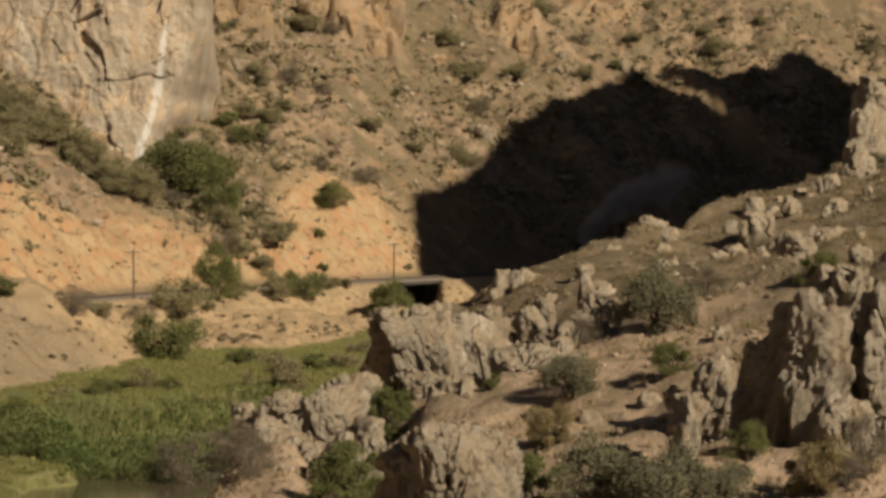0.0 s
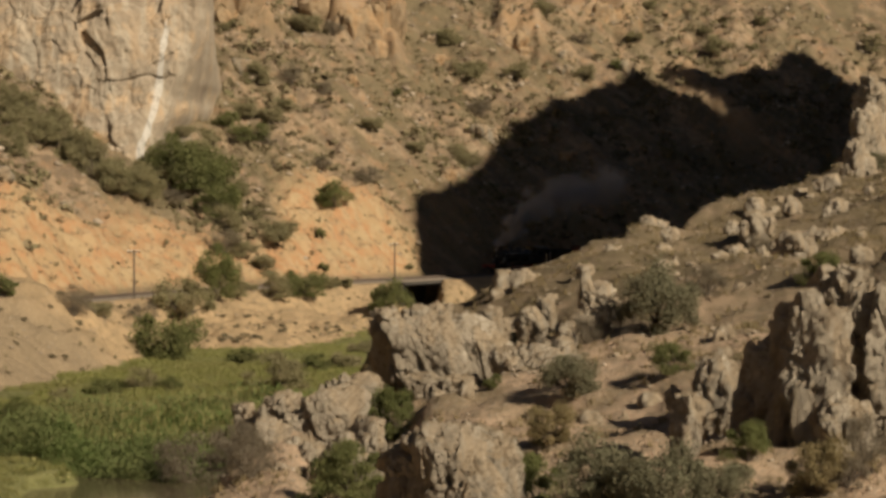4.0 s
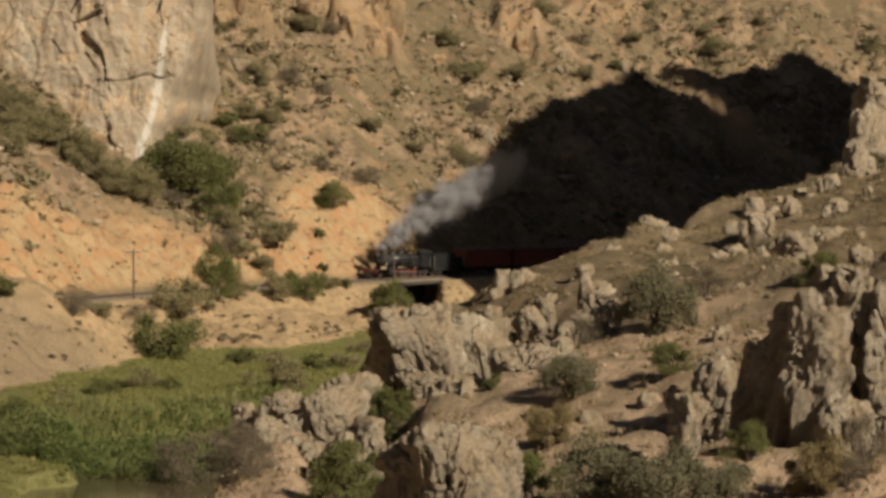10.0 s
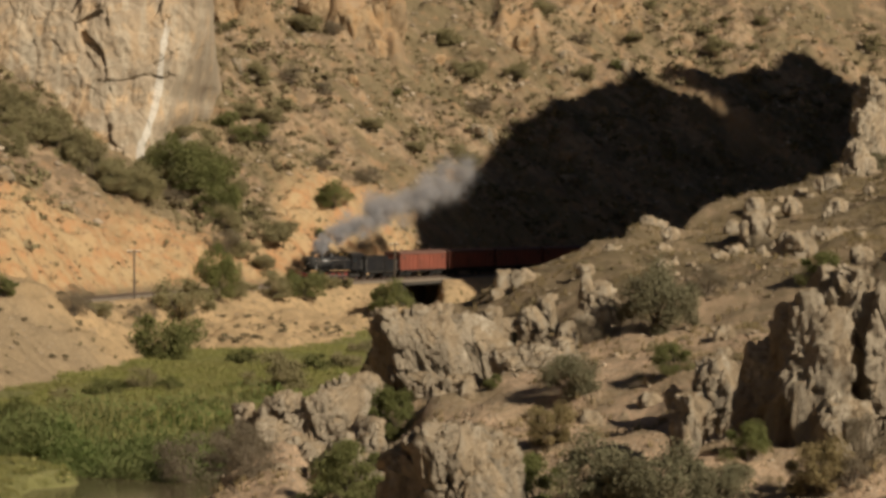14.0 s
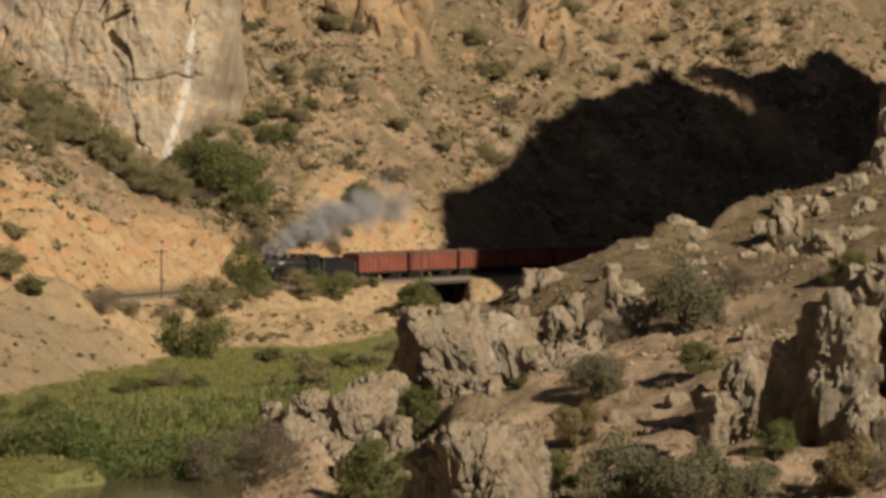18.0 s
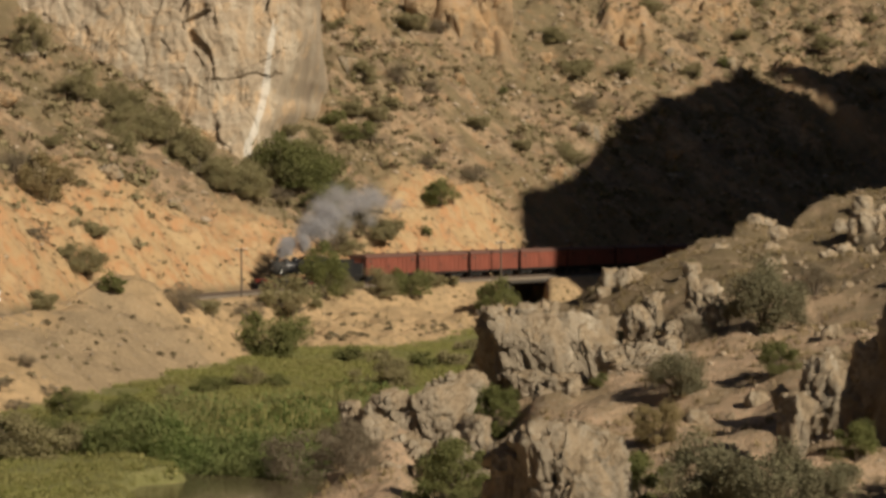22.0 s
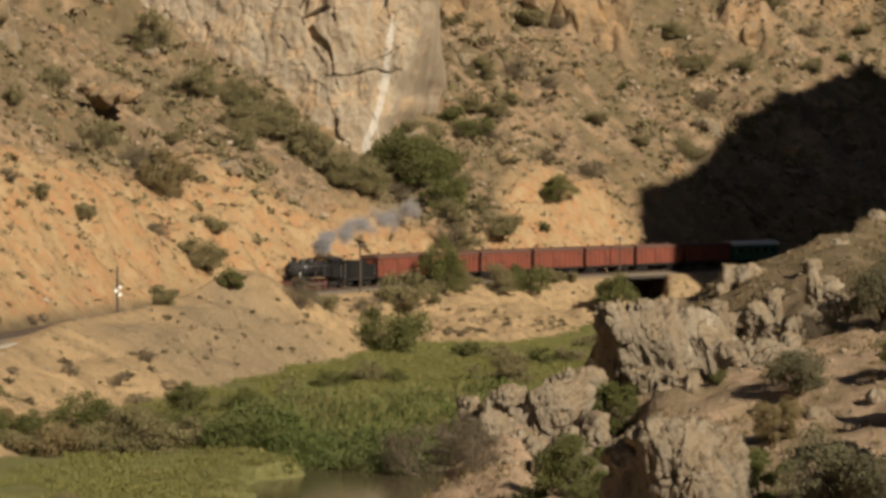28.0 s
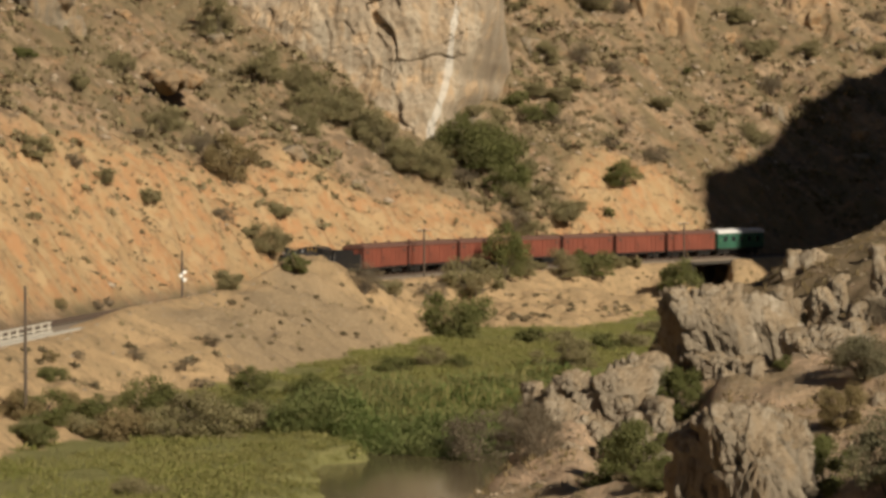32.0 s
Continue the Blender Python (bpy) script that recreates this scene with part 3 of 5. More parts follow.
# ---- plants ----
def shrub_parts(seed, leaves, leaf, kind, tall=0.8, bare=0.0):
    """Meshes of stems and foliage for a shrub one metre across."""
    rng = np.random.default_rng(seed)
    clumps = []
    for k in range(26):
        a, r, h = rng.uniform(0, 6.283), math.sqrt(rng.uniform(0, 1)) * 0.40, rng.uniform(0.12, 1) * tall
        top = tall * (1 - 0.55 * (r / 0.40) ** 2)
        clumps.append((r * math.cos(a), r * math.sin(a), min(h, top) - 0.08, rng.uniform(0.09, 0.20)))
    c = np.array(clumps)
    pick = rng.integers(0, len(c), leaves)
    d = rng.normal(size=(leaves, 3))
    d /= np.linalg.norm(d, axis=1, keepdims=True)
    pos = c[pick, :3] + d * (c[pick, 3] * rng.uniform(0.35, 1.12, leaves))[:, None] * (1, 1, 0.8)
    pos[:, 2] = np.abs(pos[:, 2])
    u = np.cross(d + rng.normal(size=(leaves, 3)) * 0.7, rng.normal(size=(leaves, 3)))
    u /= np.linalg.norm(u, axis=1, keepdims=True)
    w = np.cross(u, rng.normal(size=(leaves, 3)))
    w /= np.linalg.norm(w, axis=1, keepdims=True)
    s = (leaf * rng.uniform(0.6, 1.5, leaves))[:, None]
    quad = np.stack([pos - u * s, pos + w * s * 0.6, pos + u * s, pos - w * s * 0.6], 1).reshape(-1, 3)
    crown = raw_mesh("crown", quad, np.arange(leaves * 4).reshape(-1, 4), LEAF[kind])
    kit = Kit()
    for k in range(16):
        x, y, z, r = clumps[k]
        knee = (x * 0.35 + rng.normal() * 0.03, y * 0.35 + rng.normal() * 0.03, z * 0.5)
        kit.rod((x * 0.1, y * 0.1, -0.08), knee, 0.016, 0.010, 5, False).rod(knee, (x, y, z), 0.010, 0.004, 4, False)
    stems = mesh_ob("trunk", kit.v, kit.f, BARK)
    me = stems.data
    bpy.data.objects.remove(stems)
    return me, crown


SHRUB_WORDS = {"o": "olive-green thorny shrub on the dry slope", "g": "fresh green leafy bush on the slope", "b": "grey-brown leafless scrub bush on dry earth", "d": "yellow-brown dried shrub on stony ground"}
BANK_WORDS = {"o": "grey-olive rounded bush on the near stony hill", "g": "green broad-leaved bush among limestone rocks", "b": "bare grey-brown twiggy bush beside rocks", "d": "dry yellowish low bush on stony soil"}


def shrub_kinds(leaves, leaf, seed, talls):
    return {k: [shrub_parts(seed + 10 * i + ord(k), int(leaves * (0.6 if k == "b" else 1)), leaf * (0.75 if k == "b" else 1), k, t) for i, t in enumerate(talls)] for k in "ogbd"}


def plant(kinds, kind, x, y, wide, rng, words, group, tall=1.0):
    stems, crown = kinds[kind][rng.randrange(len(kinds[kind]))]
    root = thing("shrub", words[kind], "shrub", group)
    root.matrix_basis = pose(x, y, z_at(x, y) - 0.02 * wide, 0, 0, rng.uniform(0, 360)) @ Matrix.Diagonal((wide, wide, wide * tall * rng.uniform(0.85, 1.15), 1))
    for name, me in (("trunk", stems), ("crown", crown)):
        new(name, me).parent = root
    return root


def scatter(name, label, places, mat, make, seed, category="stuff"):
    """One object of many small pieces: make(rng, n) gives n pieces as (n, k, 3) corners and the faces of one."""
    rng = np.random.default_rng(seed)
    corners, faces = make(rng, len(places))
    k = corners.shape[1]
    co = (corners + places[:, None, :]).reshape(-1, 3)
    f = (np.asarray(faces)[None] + (np.arange(len(places)) * k)[:, None, None]).reshape(-1, len(faces[0]))
    ob = new(name, raw_mesh(name, co, f, mat))
    return tagged(ob, label, category, kind="stuff")


def tuft(lo, hi, blades=7, thin=0.16, low=0.5):
    def make(rng, n):
        size = rng.uniform(lo, hi, (n, 1, 1))
        a = rng.uniform(0, 6.283, (n, blades))
        lean = rng.uniform(0.2, 1.0, (n, blades))
        h = rng.uniform(low, 2 * low, (n, blades))
        foot = np.stack([0.25 * np.cos(a), 0.25 * np.sin(a), 0 * a - 0.05], -1)
        side = np.stack([-np.sin(a), np.cos(a), 0 * a], -1) * thin
        tip = np.stack([lean * 0.6 * np.cos(a), lean * 0.6 * np.sin(a), h], -1)
        tri = np.stack([foot - side, foot + side, tip + side * 0.2, tip - side * 0.2], 2).reshape(n, blades * 4, 3)
        return tri * size, [tuple(range(b * 4, b * 4 + 4)) for b in range(blades)]
    return make


def cushion(lo, hi, leaves=34, leaf=0.09):
    """A low domed bush of loose leaves."""
    def make(rng, n):
        size = rng.uniform(lo, hi, (n, 1, 1)) * rng.uniform(0.5, 1, (n, 1, 1))
        d = rng.normal(size=(n, leaves, 3))
        d /= np.linalg.norm(d, axis=2, keepdims=True)
        d[..., 2] = np.abs(d[..., 2]) * 0.75
        c = d * rng.uniform(0.45, 1.05, (n, leaves, 1)) * (0.5, 0.5, 0.5)
        u, w = rng.normal(size=(n, leaves, 3)) * leaf, rng.normal(size=(n, leaves, 3)) * leaf
        quad = np.stack([c - u, c + w, c + u, c - w], 2).reshape(n, leaves * 4, 3)
        return quad * size, [tuple(range(b * 4, b * 4 + 4)) for b in range(leaves)]
    return make


def pebble(lo, hi):
    base = np.array([(1, 0, 0), (0, 1, 0), (-1, 0, 0), (0, -1, 0), (0, 0, 0.8), (0, 0, -0.5), (0.7, 0.7, 0.4), (-0.7, 0.6, 0.35), (-0.6, -0.7, 0.45), (0.6, -0.7, 0.3)])
    faces = [(4, 6, 7), (4, 7, 8), (4, 8, 9), (4, 9, 6), (6, 1, 7), (7, 2, 8), (8, 3, 9), (9, 0, 6), (6, 0, 1), (7, 1, 2), (8, 2, 3), (9, 3, 0), (5, 1, 0), (5, 2, 1), (5, 3, 2), (5, 0, 3)]

    def make(rng, n):
        size = rng.uniform(lo, hi, (n, 1, 1)) ** 1.0 * rng.uniform(0.4, 1, (n, 1, 1))
        return base[None] * size * rng.uniform(0.65, 1.3, (n, 10, 3)), faces
    return make


def places_where(rng, count, x0, x1, y0, y1, keep):
    """Random places on the ground where keep(zones, x, y) gives a chance of 0 to 1."""
    x, y = rng.uniform(x0, x1, count), rng.uniform(y0, y1, count)
    zn = zones(x, y)
    ok = rng.uniform(0, 1, count) < keep(zn, x, y)
    return np.stack([x[ok], y[ok], zn["z"][ok]], 1)
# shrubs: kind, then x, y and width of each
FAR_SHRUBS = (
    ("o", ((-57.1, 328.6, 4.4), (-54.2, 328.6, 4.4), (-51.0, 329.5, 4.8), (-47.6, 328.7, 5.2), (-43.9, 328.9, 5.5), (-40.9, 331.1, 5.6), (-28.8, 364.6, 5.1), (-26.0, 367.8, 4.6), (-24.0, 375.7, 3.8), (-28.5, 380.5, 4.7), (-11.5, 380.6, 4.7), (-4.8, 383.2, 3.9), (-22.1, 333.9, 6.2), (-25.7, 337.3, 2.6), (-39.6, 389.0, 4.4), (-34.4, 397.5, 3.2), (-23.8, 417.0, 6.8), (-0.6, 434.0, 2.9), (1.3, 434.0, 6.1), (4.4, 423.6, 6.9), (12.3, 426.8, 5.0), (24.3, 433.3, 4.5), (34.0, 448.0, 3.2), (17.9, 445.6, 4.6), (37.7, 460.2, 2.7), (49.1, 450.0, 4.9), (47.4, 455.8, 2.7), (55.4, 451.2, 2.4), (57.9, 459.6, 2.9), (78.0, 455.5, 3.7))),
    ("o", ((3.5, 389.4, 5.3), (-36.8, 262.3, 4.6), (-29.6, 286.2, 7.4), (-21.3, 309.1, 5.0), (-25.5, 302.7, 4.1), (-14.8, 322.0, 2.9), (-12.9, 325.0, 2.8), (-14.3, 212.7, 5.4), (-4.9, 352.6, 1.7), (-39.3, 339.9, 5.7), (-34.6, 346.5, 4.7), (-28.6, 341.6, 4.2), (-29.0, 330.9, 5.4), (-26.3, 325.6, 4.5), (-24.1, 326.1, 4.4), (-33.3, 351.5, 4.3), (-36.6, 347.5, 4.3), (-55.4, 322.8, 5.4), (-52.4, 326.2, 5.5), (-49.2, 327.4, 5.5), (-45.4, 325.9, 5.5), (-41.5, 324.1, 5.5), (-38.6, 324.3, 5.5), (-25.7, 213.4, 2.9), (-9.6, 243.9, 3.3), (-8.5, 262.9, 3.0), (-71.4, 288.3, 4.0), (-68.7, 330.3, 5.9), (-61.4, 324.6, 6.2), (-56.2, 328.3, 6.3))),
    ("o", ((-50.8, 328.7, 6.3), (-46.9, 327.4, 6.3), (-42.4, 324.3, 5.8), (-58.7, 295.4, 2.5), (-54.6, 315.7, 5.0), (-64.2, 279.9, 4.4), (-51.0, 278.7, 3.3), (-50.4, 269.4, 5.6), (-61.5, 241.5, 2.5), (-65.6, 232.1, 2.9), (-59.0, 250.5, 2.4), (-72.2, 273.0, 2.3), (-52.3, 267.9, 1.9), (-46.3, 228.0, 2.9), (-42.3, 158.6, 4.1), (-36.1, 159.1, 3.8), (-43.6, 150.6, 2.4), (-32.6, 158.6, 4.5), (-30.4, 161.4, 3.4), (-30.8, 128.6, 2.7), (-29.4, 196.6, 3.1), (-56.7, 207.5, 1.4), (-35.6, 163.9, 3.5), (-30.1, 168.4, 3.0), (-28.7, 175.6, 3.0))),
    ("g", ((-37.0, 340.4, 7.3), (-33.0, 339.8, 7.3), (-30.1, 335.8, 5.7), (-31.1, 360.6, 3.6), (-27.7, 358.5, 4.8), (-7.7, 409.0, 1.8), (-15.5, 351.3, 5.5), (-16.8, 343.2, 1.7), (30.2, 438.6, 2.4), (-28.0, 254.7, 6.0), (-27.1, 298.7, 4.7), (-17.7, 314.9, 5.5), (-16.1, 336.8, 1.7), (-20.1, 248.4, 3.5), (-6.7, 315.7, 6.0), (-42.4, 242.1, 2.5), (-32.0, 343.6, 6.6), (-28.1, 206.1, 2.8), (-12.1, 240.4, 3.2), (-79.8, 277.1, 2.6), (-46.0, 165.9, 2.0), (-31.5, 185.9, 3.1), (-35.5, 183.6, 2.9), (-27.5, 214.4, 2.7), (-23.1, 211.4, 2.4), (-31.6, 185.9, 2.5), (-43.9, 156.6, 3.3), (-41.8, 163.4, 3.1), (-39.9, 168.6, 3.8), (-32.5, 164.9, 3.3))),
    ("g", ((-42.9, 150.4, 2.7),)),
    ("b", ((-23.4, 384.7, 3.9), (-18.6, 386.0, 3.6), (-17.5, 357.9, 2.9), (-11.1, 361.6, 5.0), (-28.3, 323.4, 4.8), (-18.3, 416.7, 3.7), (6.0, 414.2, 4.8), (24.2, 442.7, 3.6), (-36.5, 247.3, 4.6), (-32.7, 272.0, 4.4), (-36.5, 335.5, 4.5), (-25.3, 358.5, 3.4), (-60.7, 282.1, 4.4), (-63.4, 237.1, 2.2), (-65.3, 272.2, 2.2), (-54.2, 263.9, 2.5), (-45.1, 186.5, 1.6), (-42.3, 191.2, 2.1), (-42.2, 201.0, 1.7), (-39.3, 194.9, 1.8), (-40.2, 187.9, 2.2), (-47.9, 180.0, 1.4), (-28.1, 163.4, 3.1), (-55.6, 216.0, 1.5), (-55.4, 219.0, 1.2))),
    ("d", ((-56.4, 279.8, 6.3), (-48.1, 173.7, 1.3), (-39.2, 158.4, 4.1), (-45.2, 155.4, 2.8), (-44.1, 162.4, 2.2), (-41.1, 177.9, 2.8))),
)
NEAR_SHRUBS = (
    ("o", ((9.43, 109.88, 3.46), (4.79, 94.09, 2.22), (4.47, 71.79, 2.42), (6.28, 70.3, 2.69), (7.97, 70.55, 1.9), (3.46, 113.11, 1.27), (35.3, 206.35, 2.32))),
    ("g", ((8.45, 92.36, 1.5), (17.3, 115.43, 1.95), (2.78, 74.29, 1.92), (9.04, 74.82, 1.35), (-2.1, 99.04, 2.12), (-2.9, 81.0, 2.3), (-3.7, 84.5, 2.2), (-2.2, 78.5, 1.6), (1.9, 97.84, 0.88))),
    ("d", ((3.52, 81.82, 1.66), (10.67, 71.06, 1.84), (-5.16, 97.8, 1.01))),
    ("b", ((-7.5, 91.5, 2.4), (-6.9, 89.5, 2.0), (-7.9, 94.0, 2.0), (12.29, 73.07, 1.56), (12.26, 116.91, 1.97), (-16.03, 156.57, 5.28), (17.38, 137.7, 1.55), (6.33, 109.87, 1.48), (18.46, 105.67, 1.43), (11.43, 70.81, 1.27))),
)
# ---- outcrops ----
def outcrop(words, square, *blocks):
    """Hewn blocks that lean on each other: x, y, z, three half sizes, turn and lean of each."""
    first = None
    for i, (x, y, z, rx, ry, rz, turn, lean) in enumerate(blocks):
        seed = int(100 + 37 * abs(x) + 11 * y + 3 * i)
        ob = new("block" if first else "rock_outcrop", crag_mesh("rock", (x, y, z), rx, ry, rz, LIME, seed, 7 if rx * rz > 2.2 else 6 if rx * rz > 0.5 else 5, 1.15, lean, 26, square))
        ob.matrix_basis = pose(x, y, z, 0, 0, turn)
        if first:
            ob.matrix_basis = first.matrix_basis.inverted() @ ob.matrix_basis
            ob.parent = first
        else:
            first = tagged(ob, words, "rock", "limestone outcrops")


outcrop("pitted grey limestone ledge with an overhanging dark side", 4.0,
        (-1.19, 108.0, 4.98, 2.23, 2.20, 1.94, 14, -0.32),
        (1.18, 109.5, 4.93, 1.82, 1.80, 1.77, 8, -0.15),
        (1.95, 111.0, 6.08, 0.85, 0.90, 0.85, 20, 0.1),
        (-2.15, 107.3, 5.99, 1.06, 1.30, 0.97, 16, -0.4),
        (0.14, 105.5, 3.86, 1.90, 1.10, 0.62, 10, 0.00),
        (-0.59, 110.0, 6.46, 1.24, 1.20, 0.64, 5, 0.00))
outcrop("brown-grey cleft limestone outcrop above the reeds", 4.0,
        (-4.83, 98.0, 3.03, 1.85, 1.70, 1.28, 16, 0.1),
        (-6.88, 95.0, 2.06, 1.03, 1.50, 1.84, 26, 0.15),
        (-3.77, 101.0, 4.03, 1.41, 1.20, 0.68, 10, 0.00),
        (-5.03, 93.5, 1.28, 1.30, 1.30, 1.39, 20, 0.00),
        (-7.64, 96.0, 3.43, 0.48, 0.60, 0.56, 30, 0.00),
        (-6.32, 99.0, 3.56, 1.02, 1.00, 0.58, 10, 0.00),
        (-3.72, 90.0, 1.69, 0.89, 1.50, 1.70, 48, 0.10),
        (-5.81, 91.0, 1.16, 1.02, 1.20, 1.02, 30, 0.10),
        (-3.01, 93.0, 2.40, 0.63, 1.00, 1.26, 40, 0.10))
outcrop("large pale buff limestone boulder with split faces", 3.0,
        (0.34, 72.0, 3.63, 1.62, 1.90, 1.81, 2, 0.00),
        (-0.96, 72.6, 3.72, 0.85, 1.50, 1.37, 14, 0.05),
        (1.58, 73.0, 4.17, 0.92, 1.30, 1.02, -10, 0.00),
        (-0.14, 71.6, 4.82, 0.74, 1.00, 0.68, 10, 0.00))
outcrop("grey limestone knobs along a break in the hillside", 4.0,
        (6.44, 111.0, 6.23, 1.10, 1.20, 0.90, 38, 0.00),
        (5.49, 110.0, 5.84, 0.54, 0.70, 0.59, 30, 0.00),
        (7.47, 113.0, 6.73, 0.76, 0.90, 0.71, 30, 0.00),
        (3.62, 104.5, 4.62, 0.99, 2.20, 0.94, 58, 0.00),
        (4.84, 107.0, 5.04, 0.82, 1.40, 0.82, 52, 0.00),
        (3.80, 112.0, 6.18, 0.65, 0.80, 0.65, 30, 0.00),
        (4.54, 113.5, 6.40, 0.51, 0.70, 0.71, 25, 0.00),
        (2.54, 112.0, 5.97, 0.50, 0.60, 0.45, 20, 0.00))
outcrop("tall split grey limestone crag with deep shaded clefts", 4.0,
        (11.23, 78.0, 6.31, 0.88, 2.30, 2.25, 30, 0.12),
        (12.86, 79.3, 7.51, 1.03, 1.70, 2.25, 18, 0.08),
        (13.75, 78.2, 6.79, 0.95, 1.50, 2.81, 0, 0.00),
        (12.27, 76.4, 4.98, 0.96, 1.10, 1.10, 10, 0.00),
        (10.78, 78.8, 7.82, 0.43, 1.00, 0.82, 25, 0.10),
        (12.28, 80.5, 8.81, 0.69, 1.00, 0.72, 15, 0.15),
        (10.12, 79.5, 5.26, 0.72, 1.80, 1.97, 55, 0.00))
outcrop("small cleft limestone pinnacle on the stony hill", 4.0,
        (8.21, 77.0, 5.83, 0.66, 1.00, 1.07, 24, 0.20),
        (7.32, 76.0, 5.02, 0.41, 0.80, 0.89, 30, 0.10),
        (8.73, 77.6, 6.48, 0.35, 0.60, 0.42, 30, 0.00),
        (7.23, 78.0, 5.75, 0.25, 0.50, 0.32, 30, 0.00))
for i, (x, y, rx, rz) in enumerate((
        (20.6, 165, 1.2, 1.3), (18.3, 131, 1.3, 1.1), (16.7, 131, 0.9, 0.8), (7.45, 119.9, 0.95, 1.7), (24.9, 180, 0.9, 0.9), (22.5, 150, 1.3, 1.0), (17.1, 150, 1.1, 0.8), (30, 195, 1.3, 1.1), (12.6, 140, 0.9, 0.6),
        (14.2, 104, 0.6, 0.45), (19.6, 118, 0.8, 0.6), (11.0, 98, 0.5, 0.35), (5.0, 86, 0.4, 0.3), (26.4, 170, 1.0, 0.8), (21.2, 140, 0.7, 0.6), (10.4, 131, 0.7, 0.5), (3.4, 120, 0.6, 0.45), (5.4, 128, 0.6, 0.5), (15.6, 142, 0.6, 0.5))):
    crag("boulder", x, y, z_at(x, y) + 0.35 * rz, rx, rx * 0.9, rz, LIME, 500 + 7 * i, "weathered grey boulder half sunk in the hillside", 5, 1.1, "boulders on the near hill", 0.0, 2)
for i, (x, y, z, rx, rz) in enumerate(((39.7, 232, 20.0, 2.0, 2.4), (35.9, 214, 15.6, 2.0, 3.0), (38.0, 223, 17.0, 2.2, 3.2), (34.0, 205, 13.6, 1.6, 1.8))):
    crag("rock_tower", x, y, z, rx, rx * 0.9, rz, LIME, 650 + 7 * i, "dark cleft rock tower on the ridge above the track", 6, 1.1, "rock towers", 0.0, 4)


def cliff_material():
    m, nodes, links, sh = material("fractured_cliff")
    n1, n2, n3 = noise_at(m, 0.16, 6, 0.62), noise_at(m, 0.9, 6, 0.7), noise_at(m, 4.0, 4, 0.7)
    col = stops(m, attr(m, "tone"), (0.0, (0.33, 0.262, 0.195)), (0.35, (0.40, 0.316, 0.23)), (0.6, (0.46, 0.375, 0.28)), (0.85, (0.52, 0.375, 0.237)), (1.0, (0.37, 0.305, 0.23)))
    col = blend(m, grey_stops(m, n1, (0.44, 0), (0.53, 0.8)), col, (0.40, 0.325, 0.24))
    col = blend(m, grey_stops(m, noise_at(m, 0.23, 5, 0.6), (0.53, 0), (0.60, 0.8)), col, (0.62, 0.44, 0.275))
    col = blend(m, grey_stops(m, noise_at(m, 0.8, 5, 0.6, (1, 1, 0.14)), (0.52, 0), (0.60, 0.65)), col, (0.52, 0.45, 0.35))
    col = blend(m, grey_stops(m, n2, (0.54, 0), (0.64, 0.6)), col, (0.27, 0.215, 0.155))
    col = blend(m, grey_stops(m, n3, (0.56, 0), (0.66, 0.5)), col, (0.30, 0.24, 0.17))
    col = blend(m, attr(m, "streak"), col, blend(m, n2, (0.62, 0.585, 0.53), (0.80, 0.76, 0.69)))
    links.new(deeper(m, col), sh.inputs["Base Color"])
    sh.inputs["Roughness"].default_value = 0.93
    sh.inputs["Specular IOR Level"].default_value = 0.2
    bump(m, sh, blend(m, 0.5, n2, n3), 1.0, 0.35)
    return m


